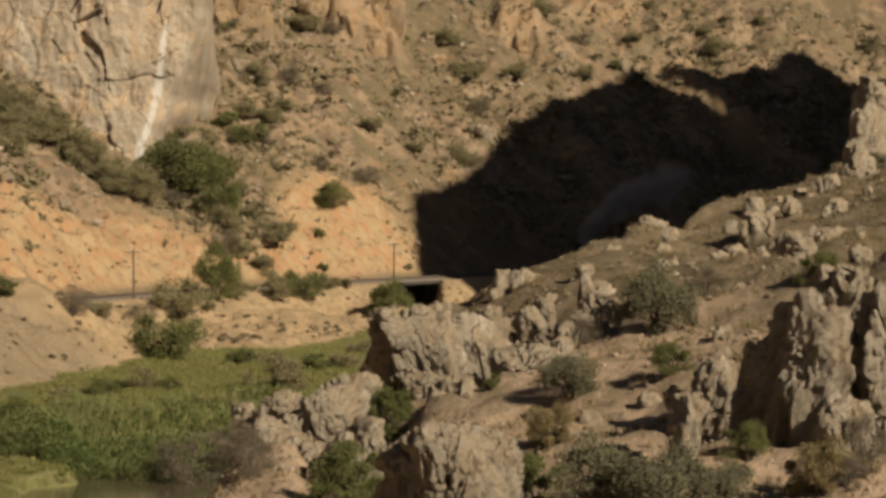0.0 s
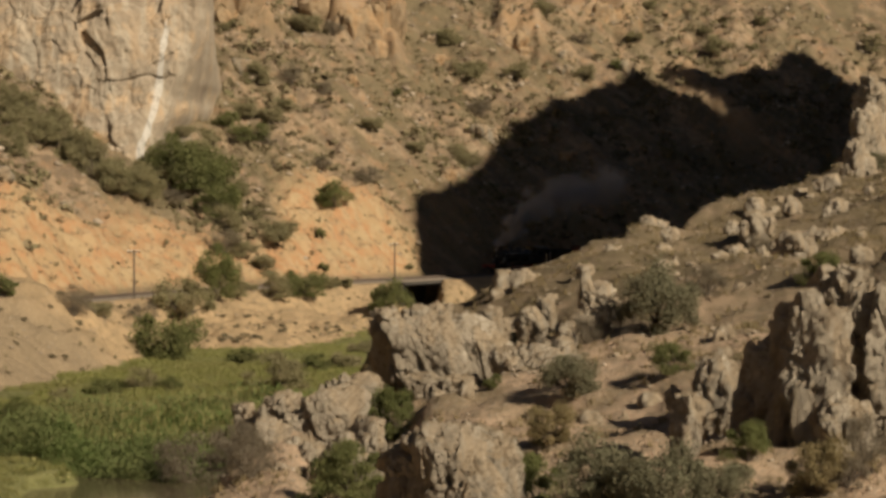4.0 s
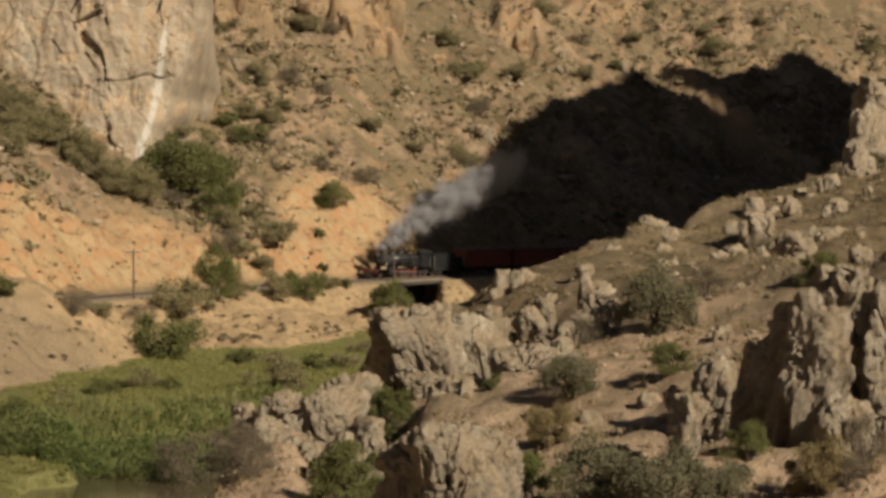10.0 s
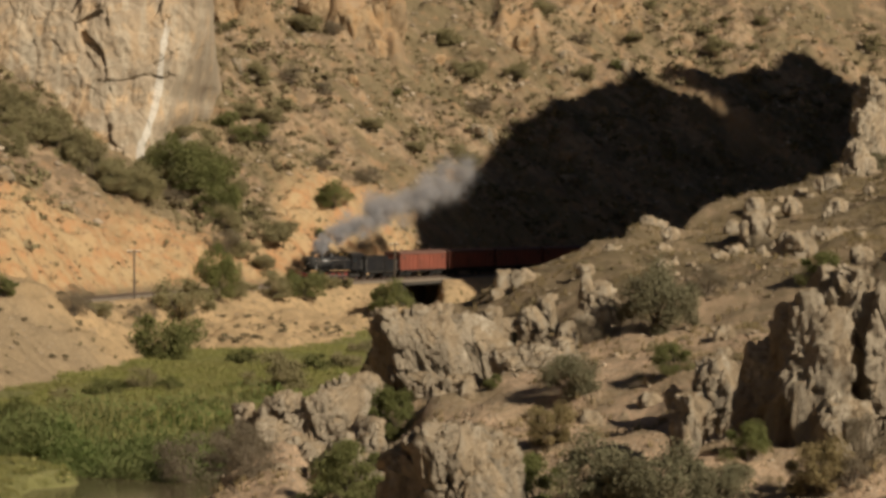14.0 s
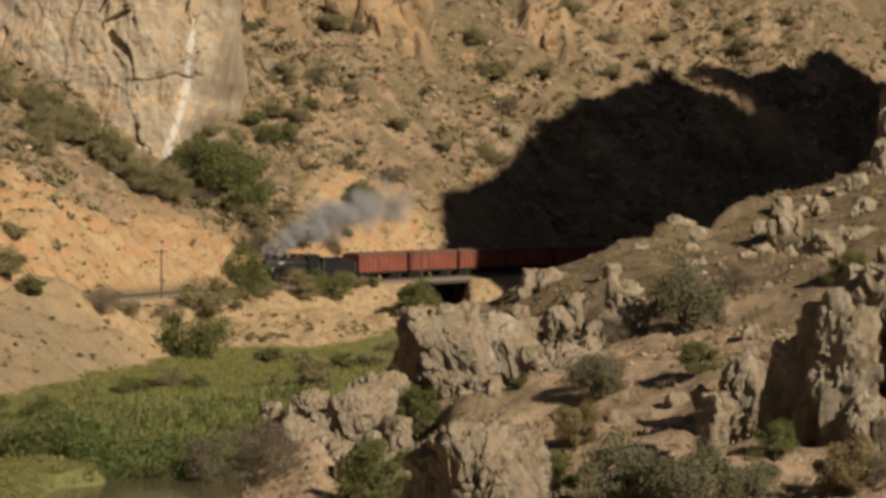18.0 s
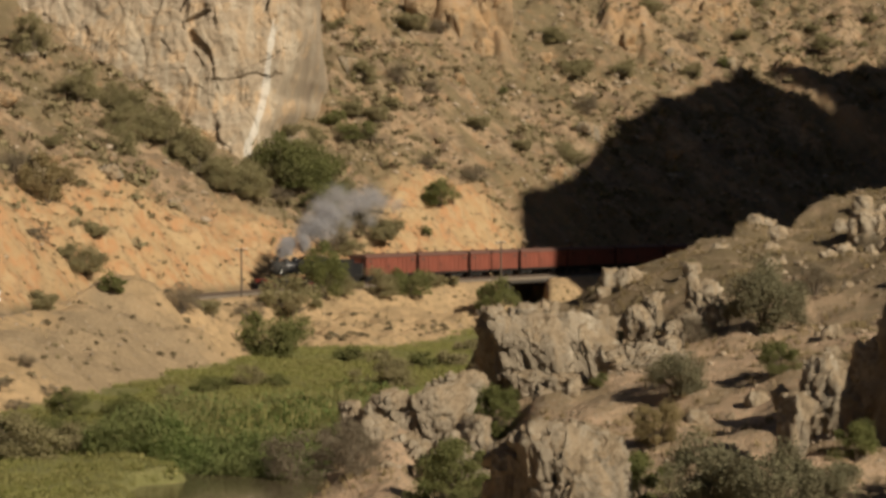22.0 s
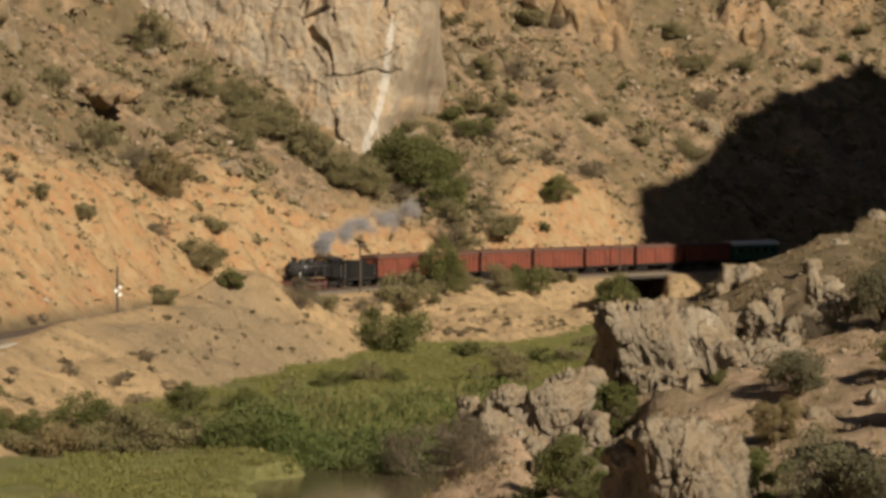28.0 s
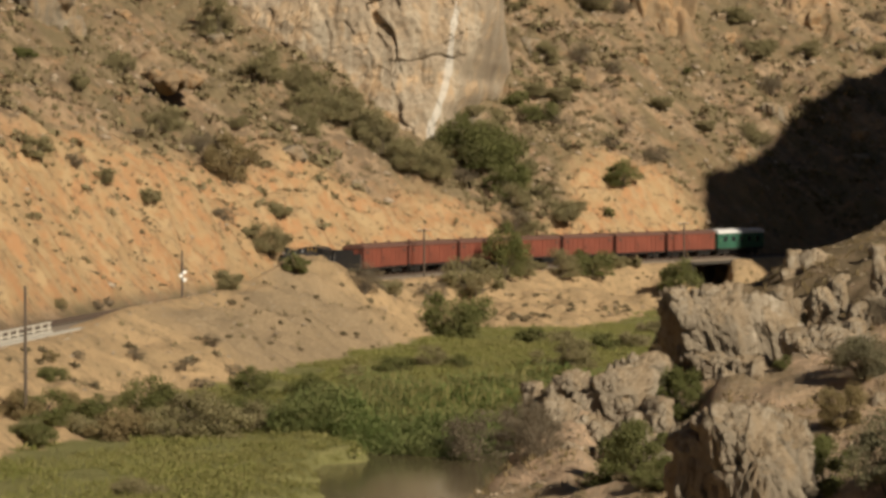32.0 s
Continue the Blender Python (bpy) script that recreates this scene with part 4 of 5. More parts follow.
def cliff_wall():
    """The fractured face above the line: a broken sheet of slabs that turns back into the hill at its end."""
    xs, zs = np.arange(-74, -32.5, 0.14), np.arange(9, 48, 0.15)
    gx, gz = (v.ravel() for v in np.meshgrid(xs, zs))
    gy = 338.3 + 0.35 * np.maximum(gx + 46, 0) + 1.5 * np.maximum(gx + 39.4 - 0.34 * (gz - 20) + 1.2 * vnoise(gz / 2.5, 5.0, 0, 317), 0) ** 1.7 + 0.12 * (gz - 20)
    arc = gx + 0.9 * np.maximum(gy - 342.5, 0)
    bx, bz = arc + 1.8 * vnoise(arc / 5, gz / 5, 0, 301), gz + 1.8 * vnoise(arc / 5, gz / 5, 4.0, 302)
    f1, tone1 = facets(bx / 7.0, gy / 9.0, bz / 9.5, 311)
    f2, tone2 = facets(bx / 2.6, gy / 9.0, bz / 3.4, 312)
    f3, _ = facets(bx / 0.95, gy / 9.0, bz / 1.2, 313)
    gy = gy - 1.0 * f1 - 0.36 * f2 - 0.12 * f3 - 0.32 * fbm(arc / 2.4, gz / 3, 0, 5, 314)
    crack = np.maximum(0, 1 - np.abs(vnoise(bx / 3.2, bz / 6.5, 0, 315)) * 14)
    gy = gy + 0.16 * crack
    nx, nz = len(xs), len(zs)
    rim = np.zeros((nz, nx), bool)
    rim[0], rim[-1], rim[:, 0], rim[:, -1] = True, True, True, True
    gy = np.where(rim.ravel(), gy + 9, gy)
    i = np.arange(nx * nz).reshape(nz, nx)
    quads = np.stack([i[:-1, :-1], i[:-1, 1:], i[1:, 1:], i[1:, :-1]], -1).reshape(-1, 4)
    me = raw_mesh("cliff", np.stack([gx, gy, gz], 1), quads, cliff_material())
    mid = np.interp(gz, (17, 22.5, 30, 34, 40), (-40.8, -39.5, -38.2, -37.7, -37.5))
    half = np.interp(gz, (15, 18, 26, 30, 33, 35), (0.3, 0.5, 0.55, 0.4, 0.3, 0.0))
    streak = (1 - ramp(np.abs(gx - mid + 0.35 * vnoise(gx / 0.7, gz / 2.0, 0, 316)), half * 0.6, half + 0.15)) * (half > 0)
    for key, val in (("tone", 0.45 * tone1 + 0.55 * tone2), ("streak", 0.75 * streak)):
        me.attributes.new(key, "FLOAT", "POINT").data.foreach_set("value", val.astype(np.float32))
    tagged(new("cliff", me), "sheer fractured grey cliff stained ochre with a white streak", "cliff")


cliff_wall()
for i, (x, y, z, rx, rz) in enumerate((
        (-33.6, 402.5, 41, 5.6, 5.0), (-21.2, 423, 39.5, 3.6, 4.8), (-13.6, 421.5, 37.5, 4.6, 5.4), (12.9, 440, 36.5, 3.6, 3.2), (-84, 299, 30, 5.6, 5.4),
        (-89, 300, 33, 5.4, 6), (30, 454, 42, 4.6, 2.7), (-70, 281.5, 19, 2.0, 1.6), (5.1, 406.5, 20.6, 3.2, 1.8), (-9.5, 425, 42, 4.0, 4.0), (9, 441, 37, 3, 2.4), (-66, 292, 22.6, 3.0, 1.2))):
    crag("crag", x, y, z, rx, 3.6, rz, CLAY if i not in (4, 5, 8) else CLIFF, 900 + 7 * i, "rough ochre rock face standing out of the slope", 5, 0.65, "ochre crags", 0.0, 3)

lie = np.random.default_rng(57)
for i, (x, y, z) in enumerate(places_where(lie, 900, -4, 42, 76, 205, lambda zn, x, y: zn["near"] * (x < 0.19 * y + 3) * (0.15 + 0.85 * ramp(vnoise(x / 6, y / 9, 0, 88), 0.0, 0.5)))[:90]):
    size = float(lie.uniform(0.22, 0.75)) * float(y) / 130
    crag("boulder", float(x), float(y), float(z) + 0.2 * size, size, size * 0.9, size * float(lie.uniform(0.6, 1.1)), LIME, 2600 + 7 * i, "small grey weathered rock on the stony hillside", 4, 1.1, "boulders on the near hill")

pick = np.random.default_rng(31)
for i, (x, y, z) in enumerate(places_where(pick, 420, -100, 80, 195, 462, lambda zn, x, y: (zn["n"] > 14) * (zn["grey"] < 0.1) * 0.45)[:110]):
    size = float(pick.uniform(0.7, 2.2))
    crag("slope_rock", float(x), float(y), float(z) + 0.1 * size, size, size * 0.8, size * float(pick.uniform(0.45, 0.8)), (CLAY, CLIFF, CLIFF)[i % 3], 1200 + 7 * i, ("ochre rock ledge jutting from the dry slope", "grey-tan rock jutting from the dry slope", "grey-tan rock jutting from the dry slope")[i % 3], 4, 1.1, "rocks on the far slope")

# ---- shrubs ----
far_kinds = shrub_kinds(3400, 0.026, 1000, (0.5, 0.62, 0.72))
big_kinds = shrub_kinds(7000, 0.0155, 3000, (0.55, 0.66, 0.78))
LEAF["o"] = leaf_material("grey_olive_leaves", (0.17, 0.165, 0.098), (0.27, 0.25, 0.15), (0.28, 0.23, 0.15))
near_kinds = shrub_kinds(12000, 0.0145, 2000, (0.72, 0.9))
chance = random.Random(5)
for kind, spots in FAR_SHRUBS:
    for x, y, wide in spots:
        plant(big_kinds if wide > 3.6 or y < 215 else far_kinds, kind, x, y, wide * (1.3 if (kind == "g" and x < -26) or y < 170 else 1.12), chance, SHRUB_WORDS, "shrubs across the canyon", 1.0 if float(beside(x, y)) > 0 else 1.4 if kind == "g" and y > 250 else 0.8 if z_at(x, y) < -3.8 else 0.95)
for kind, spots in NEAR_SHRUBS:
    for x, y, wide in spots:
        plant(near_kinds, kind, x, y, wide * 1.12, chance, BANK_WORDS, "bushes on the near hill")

# ---- scrub, stones and grass too many to count ----
SCRUB = island_material("scrub_bits", (0.0, (0.17, 0.155, 0.075)), (0.5, (0.245, 0.205, 0.11)), (1.0, (0.34, 0.26, 0.16)))
STONE = island_material("loose_stone", (0.0, (0.22, 0.17, 0.12)), (0.6, (0.40, 0.31, 0.21)), (1.0, (0.52, 0.43, 0.33)))
GRASS = island_material("dry_grass", (0.0, (0.13, 0.10, 0.05)), (0.6, (0.25, 0.185, 0.09)), (1.0, (0.34, 0.26, 0.14)))
lot = np.random.default_rng(77)
on_slope = lambda zn, x, y: (zn["n"] > 5) * (zn["grey"] < 0.2) * (1 - 0.82 * zn["ochre"]) * ramp(vnoise(x / 7, y / 7, 0, 91) + 0.5 * vnoise(x / 2.4, y / 2.4, 0, 92), -0.35, 0.35)
far_spots = places_where(lot, 60000, -105, 84, 185, 466, on_slope)
scatter("slope_scrub", "low dry scrub dotted over the far slope", far_spots, SCRUB, tuft(0.3, 1.2, 9, 0.12, 0.3), 1, "scrub")
scatter("slope_bushes", "low grey-brown bushes thick over the far slope", places_where(lot, 24000, -105, 84, 185, 466, lambda zn, x, y: (zn["n"] > 6) * (zn["grey"] < 0.3) * (1 - 0.93 * zn["ochre"]) * 0.75 * ramp(vnoise(x / 11, y / 11, 0, 191) + 0.6 * vnoise(x / 4, y / 4, 0, 192), -0.3, 0.5)), SCRUB, cushion(0.8, 3.1, 36), 11, "scrub")
scatter("slope_stones", "loose pale stones on the far slope", places_where(lot, 16000, -105, 84, 185, 466, lambda zn, x, y: (zn["n"] > 4) * 0.7 * (1 - 0.93 * zn["ochre"])), STONE, pebble(0.12, 0.75), 2, "stones")
scatter("bank_scrub", "small dry tussocks on the tan banks", places_where(lot, 9000, -60, 10, 165, 345, lambda zn, x, y: zn["bank"] * (zn["n"] < -4) * 0.35 * ramp(vnoise(x / 5, y / 5, 0, 93), -0.2, 0.5)), SCRUB, tuft(0.25, 0.8, 9, 0.1, 0.35), 3, "scrub")
DARK_SCRUB = island_material("dark_scrub_bits", (0.0, (0.10, 0.085, 0.05)), (0.5, (0.165, 0.135, 0.08)), (1.0, (0.24, 0.185, 0.11)))
scatter("bank_tussocks", "dark rounded tussocks dotted over the tan banks", places_where(lot, 5200, -60, 10, 165, 345, lambda zn, x, y: zn["bank"] * (zn["n"] < -4.5) * 0.5 * ramp(vnoise(x / 6, y / 6, 0, 193), -0.3, 0.6)), DARK_SCRUB, cushion(0.5, 1.25, 44), 12, "scrub")
scatter("cut_tussocks", "small dark tussocks clinging to the ochre cutting", places_where(lot, 20000, -90, 20, 185, 400, lambda zn, x, y: (zn["ochre"] > 0.3) * (zn["n"] > 4.5) * 0.8 * ramp(vnoise(x / 5 + y / 9, y / 5, 0, 194), -0.25, 0.6)), DARK_SCRUB, cushion(0.3, 0.95, 30), 13, "scrub")
scatter("bank_stones", "small stones on the tan banks", places_where(lot, 9000, -60, 10, 165, 345, lambda zn, x, y: zn["bank"] * (zn["n"] < -3) * 0.5), STONE, pebble(0.06, 0.28), 4, "stones")
scatter("hill_grass", "short dry grass on the near stony hill", places_where(lot, 64000, -10, 45, 48, 240, lambda zn, x, y: zn["near"] * ramp(vnoise(x / 2.2, y / 2.2, 0, 94) + 0.5 * vnoise(x / 0.7, y / 0.7, 0, 95), -0.3, 0.6)), GRASS, tuft(0.14, 0.40, 9, 0.055, 0.4), 5, "grass")
scatter("hill_stones", "pale loose stones on the near hill", places_where(lot, 20000, -10, 45, 48, 240, lambda zn, x, y: zn["near"] * ramp(vnoise(x / 3, y / 3, 0, 96), -0.5, 0.6)), STONE, pebble(0.04, 0.22), 6, "stones")
scatter("hill_scrub", "dark low scrub on the near hill", places_where(lot, 5000, -10, 45, 48, 240, lambda zn, x, y: zn["near"] * ramp(vnoise(x / 5, y / 5, 0, 97), -0.1, 0.5)), SCRUB, cushion(0.25, 0.8, 80, 0.05), 7, "scrub")

# ---- reeds and river grass ----
REED = island_material("reed_blades", (0.0, (0.17, 0.25, 0.075)), (0.7, (0.24, 0.32, 0.10)), (0.93, (0.34, 0.385, 0.14)), (1.0, (0.45, 0.42, 0.20)), rough=0.6, lets=0.5)
MEADOW = island_material("meadow_blades", (0.0, (0.25, 0.275, 0.085)), (0.5, (0.35, 0.36, 0.11)), (1.0, (0.48, 0.43, 0.19)), rough=0.7, lets=0.5)


def blades(lo, hi, wide):
    def make(rng, n):
        h, a, b = rng.uniform(lo, hi, n), rng.uniform(0, 6.283, n), rng.uniform(0, 6.283, n)
        bend = rng.uniform(0.02, 0.22, n) * h
        side = np.stack([np.cos(a), np.sin(a), 0 * a], -1) * (wide * rng.uniform(0.6, 1.4, n))[:, None]
        mid = np.stack([0.3 * bend * np.cos(b), 0.3 * bend * np.sin(b), 0.6 * h], -1)
        tip = np.stack([bend * np.cos(b), bend * np.sin(b), h], -1)
        foot = np.zeros((n, 3))
        return np.stack([foot - side, foot + side, mid - side * 0.8, mid + side * 0.8, tip - side * 0.15, tip + side * 0.15], 1), [(0, 1, 3, 2), (2, 3, 5, 4)]
    return make


def reed_plants(places, leaves=7):
    """Leafy reeds: a stem with drooping leaves, in stands of uneven height."""
    stand = 2.3 + 0.75 * vnoise(places[:, 0] / 4.5, places[:, 1] / 4.5, 0, 201) + 0.5 * vnoise(places[:, 0] / 1.3, places[:, 1] / 1.3, 0, 202)

    def make(rng, n):
        h = (stand * rng.uniform(0.75, 1.12, n))[:, None]
        up = rng.uniform(0.12, 1.0, (n, leaves)) * h
        a = rng.uniform(0, 6.283, (n, leaves))
        long = rng.uniform(0.35, 0.8, (n, leaves))
        rise = rng.uniform(-0.3, 0.75, (n, leaves))
        way = np.stack([np.cos(a), np.sin(a), 0 * a], -1)
        side = np.stack([-np.sin(a), np.cos(a), rng.uniform(-0.8, 0.8, (n, leaves))], -1) * (0.027 * rng.uniform(0.6, 1.5, (n, leaves)))[..., None]
        foot = np.stack([0 * a, 0 * a, up], -1) + way * 0.12 * rng.uniform(-1, 1, (n, leaves))[..., None]
        mid = foot + way * 0.45 * long[..., None] + np.stack([0 * a, 0 * a, 0.45 * rise * long + 0.12], -1)
        tip = foot + way * long[..., None] + np.stack([0 * a, 0 * a, rise * long - 0.1], -1)
        quad = np.stack([foot - side, foot + side, mid + side, mid - side, tip + side * 0.2, tip - side * 0.2], 2).reshape(n, leaves * 6, 3)
        return quad, [q for k in range(leaves) for q in ((k * 6, k * 6 + 1, k * 6 + 2, k * 6 + 3), (k * 6 + 3, k * 6 + 2, k * 6 + 4, k * 6 + 5))]
    return make, stand


def reed_keep(zn, x, y):
    front = 156 + 3.0 * vnoise(x / 6, 1.0, 0, 98) + 0.25 * np.maximum(-17 - x, 0)
    return (zn["flat"] > 0.5) * (y > front) * (y < 184 + 0.2 * x) * (x > -30 + 0.18 * (y - 156)) * 1.0


def meadow_keep(zn, x, y):
    open_sand = ramp(vnoise(x / 5, y / 8, 0, 99), 0.1, 0.35) * ramp(-x, 30, 36)
    return (zn["flat"] > 0.5) * (zn["z"] > RIVER + 0.1) * (y > 118 + 0.4 * np.maximum(x + 26, 0) ** 1.5) * (1 - open_sand) * np.where(reed_keep(zn, x, y) > 0, 0.1, 1.0) * (x < -8)


reed_spots = places_where(lot, 60000, -34, 6, 152, 210, reed_keep)
reed_make, reed_tall = reed_plants(reed_spots)
scatter("reeds", "dense green leafy reeds along the river", reed_spots, REED, reed_make, 8, "reeds")
PLUMES = island_material("reed_plumes", (0.0, (0.38, 0.36, 0.13)), (0.6, (0.48, 0.44, 0.18)), (1.0, (0.56, 0.49, 0.24)), rough=0.8, lets=0.5)
some = reed_spots[:, 1] > 166 + 4 * vnoise(reed_spots[:, 0] / 5, 3.0, 0, 203)
scatter("reed_plumes", "yellowing feathery tops of the reeds", (reed_spots + np.stack([0 * reed_tall, 0 * reed_tall, 0.82 * reed_tall], 1))[some], PLUMES, blades(0.3, 0.8, 0.03), 14, "reeds")
scatter("river_grass", "short bright green grass on the river flat", places_where(lot, 260000, -60, 6, 112, 300, meadow_keep), MEADOW, blades(0.15, 0.5, 0.014), 9, "grass")
scatter("river_herbs", "lush knee-high green herbs on the river flat", places_where(lot, 16000, -60, 6, 112, 250, lambda zn, x, y: meadow_keep(zn, x, y) * ramp(vnoise(x / 3.5, y / 5, 0, 204) + 0.4 * vnoise(x / 1.2, y / 1.2, 0, 205), -0.8, 0.3)), MEADOW, cushion(0.6, 1.8, 64, 0.036), 15, "herbs")
# ---- railway ----
BALLAST = plain("ballast", (0.17, 0.135, 0.10), 0.95, vary=0.4, scale=1.5, relief=0.05)
STEEL = plain("rail_steel", (0.20, 0.15, 0.12), 0.5, 0.6, vary=0.3)
TIMBER = plain("tarred_timber", (0.085, 0.065, 0.05), 0.9, vary=0.35, scale=2.0)
CONCRETE = plain("old_concrete", (0.40, 0.37, 0.32), 0.9, vary=0.22, scale=0.6, relief=0.02)
PALE = plain("pale_cement", (0.50, 0.46, 0.39), 0.85, vary=0.15)
WHITE = plain("white_paint", (0.72, 0.71, 0.68), 0.6, vary=0.08)


def ribbon(name, section, s0, s1, step, mat, parent, label=""):
    """A section of (across, height) points drawn along the line."""
    k = Kit()
    ss = np.arange(s0, s1 + step, step)
    n = len(section)
    for s in ss:
        x, y, h = line_at(s)
        k.v += [(x - a * math.sin(h), y + a * math.cos(h), z - 0.42) for a, z in section]
    for i in range(len(ss) - 1):
        k.f += [(i * n + j, i * n + j + 1, (i + 1) * n + j + 1, (i + 1) * n + j) for j in range(n - 1)]
    return k.make(name, mat, parent, label)


track = thing("railway_track", "single railway track on grey ballast along the canyon foot", "railway track")
ribbon("ballast_bed", [(-2.3, -0.15), (-1.5, 0.2), (1.5, 0.2), (2.3, -0.15)], 60, 470, 2, BALLAST, track)
for side in (-1, 1):
    ribbon("rail", [(side * 0.5335 - 0.04, 0.26), (side * 0.5335 - 0.035, 0.42), (side * 0.5335 + 0.035, 0.42), (side * 0.5335 + 0.04, 0.26)], 60, 470, 1.5, STEEL, track, "rusty steel rail")
k = Kit()
for s in np.arange(60, 470, 0.72):
    x, y, h = line_at(s)
    c, q = math.cos(h), math.sin(h)
    k.add([(x + a * c - b * q, y + a * q + b * c, z) for z in (-0.28, -0.15) for a, b in ((-0.12, -1.05), (0.12, -1.05), (0.12, 1.05), (-0.12, 1.05))],
          [(3, 2, 1, 0), (4, 5, 6, 7), (0, 1, 5, 4), (1, 2, 6, 5), (2, 3, 7, 6), (3, 0, 4, 7)])
tagged(k.make("sleepers", TIMBER, track), "weathered timber sleepers", kind="stuff")


def beside_line(s, across, z=0.0, turn=0.0):
    """A pose beside the line: x towards the bridge, across positive to the river."""
    x, y, h = line_at(s)
    return pose(x - across * math.sin(h), y + across * math.cos(h), z, 0, 0, math.degrees(h) + turn)


def telegraph_pole(x, y, tall, arms, white=False, foot=None):
    z = z_at(x, y) if foot is None else foot
    root = thing("telegraph_pole", "weathered timber telegraph pole beside the track", "pole", "telegraph poles", pose(x, y, z, 0, 0, 35))
    Kit().rod((0, 0, -0.6), (0, 0, tall), 0.13, 0.09, 10).make("post", TIMBER, root)
    for a in range(arms):
        Kit().box(0, 0.1, tall - 0.25 - 0.5 * a, 1.7, 0.1, 0.12, 0.01).make("crossarm", TIMBER, root)
        for q in (-0.7, -0.3, 0.3, 0.7):
            Kit().lathe((q, 0.1, tall - 0.19 - 0.5 * a), (0, 0, 1), [(0, 0.03), (0.04, 0.05), (0.1, 0.05), (0.13, 0.02)], 8).make("insulator", WHITE, root)
    if white:
        for dz, q in ((1.9, 0.15), (2.2, -0.2), (2.55, 0.15)):
            Kit().lathe((q, -0.2, tall - dz), (0, -1, 0), [(0, 0.17), (0.05, 0.17)], 12).make("white_disc", WHITE, root, "small round white marker disc")
    return root


for s, across, tall, white in ((199, 3.0, 5.4, True), (268, 3.3, 5.8, False), (327.6, 3.2, 5.5, False)):
    x, y, h = line_at(s)
    telegraph_pole(x - across * math.sin(h), y + across * math.cos(h), tall, 1 if not white else 0, white, -0.6)
telegraph_pole(-44.6, 155.0, 8.8, 0, foot=z_at(-44.6, 155.0))

bridge = thing("railway_bridge", "pale concrete railway bridge end with post and rail parapet", "bridge")
for side in (1, -1):
    ribbon("edge_beam", [(side * 2.2, -0.75), (side * 2.2, 0.25), (side * 2.55, 0.25), (side * 2.55, -0.75), (side * 2.2, -0.75)], 100, 166, 2, CONCRETE, bridge)
    for z in (0.45, 0.85):
        ribbon("handrail", [(side * 2.34, z - 0.06), (side * 2.34, z + 0.06), (side * 2.44, z + 0.06), (side * 2.44, z - 0.06), (side * 2.34, z - 0.06)], 100, 166, 2, PALE, bridge, "pale painted handrail")
    for s in np.arange(101, 166, 1.9):
        x, y, h = line_at(s)
        a = side * 2.39
        Kit().box(0, 0, 0.5, 0.14, 0.14, 0.86, 0.015).make("parapet_post", PALE, bridge).matrix_basis = pose(x - a * math.sin(h), y + a * math.cos(h), -0.42, 0, 0, math.degrees(h))
ribbon("abutment_wall", [(2.6, 0.1), (2.75, -6.2), (3.6, -6.2), (3.2, 0.1), (2.6, 0.1)], 120, 172, 2, CONCRETE, bridge, "stained grey concrete abutment wall")

# bridge added to hold a dark shadow; its near-black colour paints that shade
SHADE_DARK = plain("shade_dark_masonry", (0.055, 0.048, 0.04), 0.95, vary=0.35, scale=1.2, relief=0.03)
under = thing("underbridge", "added short girder bridge over a gully, coloured dark as shade", "bridge")
ribbon("deck", [(-2.4, -0.2), (2.4, -0.2), (2.4, -0.5), (-2.4, -0.5), (-2.4, -0.2)], 331, 344, 1, SHADE_DARK, under, "bridge deck coloured dark as shade")
for side in (-1.6, 1.6):
    ribbon("girder", [(side - 0.12, -0.75), (side + 0.12, -0.75), (side + 0.12, -0.9), (side - 0.12, -0.9), (side - 0.12, -0.75)], 332.5, 343.5, 1, SHADE_DARK, under)
# dark wall put in as the shade below the deck
ribbon("shade_wall", [(-2.0, -0.3), (-2.0, -5.6), (-2.6, -5.6), (-2.6, -0.3), (-2.0, -0.3)], 331, 345.5, 1, SHADE_DARK, under, "added wall under the deck, coloured dark as the shade there")
for s in (331.2, 343.6):
    Kit().box(0, 0.0, -2.3, 0.5, 4.2, 3.4, 0.05).make("abutment", SHADE_DARK, under, "masonry abutment coloured dark as the shade under the deck").matrix_basis = beside_line(s, 0.0)
# ---- train ----
def weathered(name, base, stain, rough=0.6, metal=0.0):
    m, nodes, links, sh = material(name)
    n1, n2, drip = noise_at(m, 0.5, 4), noise_at(m, 4.0, 5), noise_at(m, 2.2, 5, 0.6, (1, 1, 0.15))
    col = blend(m, grey_stops(m, n1, (0.35, 0), (0.7, 1)), base, tuple(0.78 * c for c in base))
    col = blend(m, grey_stops(m, drip, (0.5, 0), (0.72, 0.7)), col, stain)
    col = blend(m, grey_stops(m, n2, (0.6, 0), (0.75, 0.5)), col, stain)
    links.new(col, sh.inputs["Base Color"])
    sh.inputs["Roughness"].default_value, sh.inputs["Metallic"].default_value = rough, metal
    return m


RED = weathered("rust_red_paint", (0.20, 0.058, 0.037), (0.13, 0.05, 0.034), 0.6)
ROOF = weathered("dull_brown_roof", (0.12, 0.055, 0.04), (0.09, 0.06, 0.05), 0.8)
BLACK = weathered("engine_black", (0.016, 0.016, 0.018), (0.045, 0.04, 0.036), 0.38)
SOOT = weathered("sooty_iron", (0.02, 0.019, 0.018), (0.05, 0.045, 0.04), 0.8)
SIGNAL_RED = weathered("wheel_red", (0.20, 0.03, 0.022), (0.08, 0.03, 0.02), 0.55)
BRIGHT = plain("bright_steel", (0.62, 0.61, 0.59), 0.3, 0.9, 0.1)
BRASS = plain("brass", (0.70, 0.50, 0.20), 0.3, 0.9, 0.1)
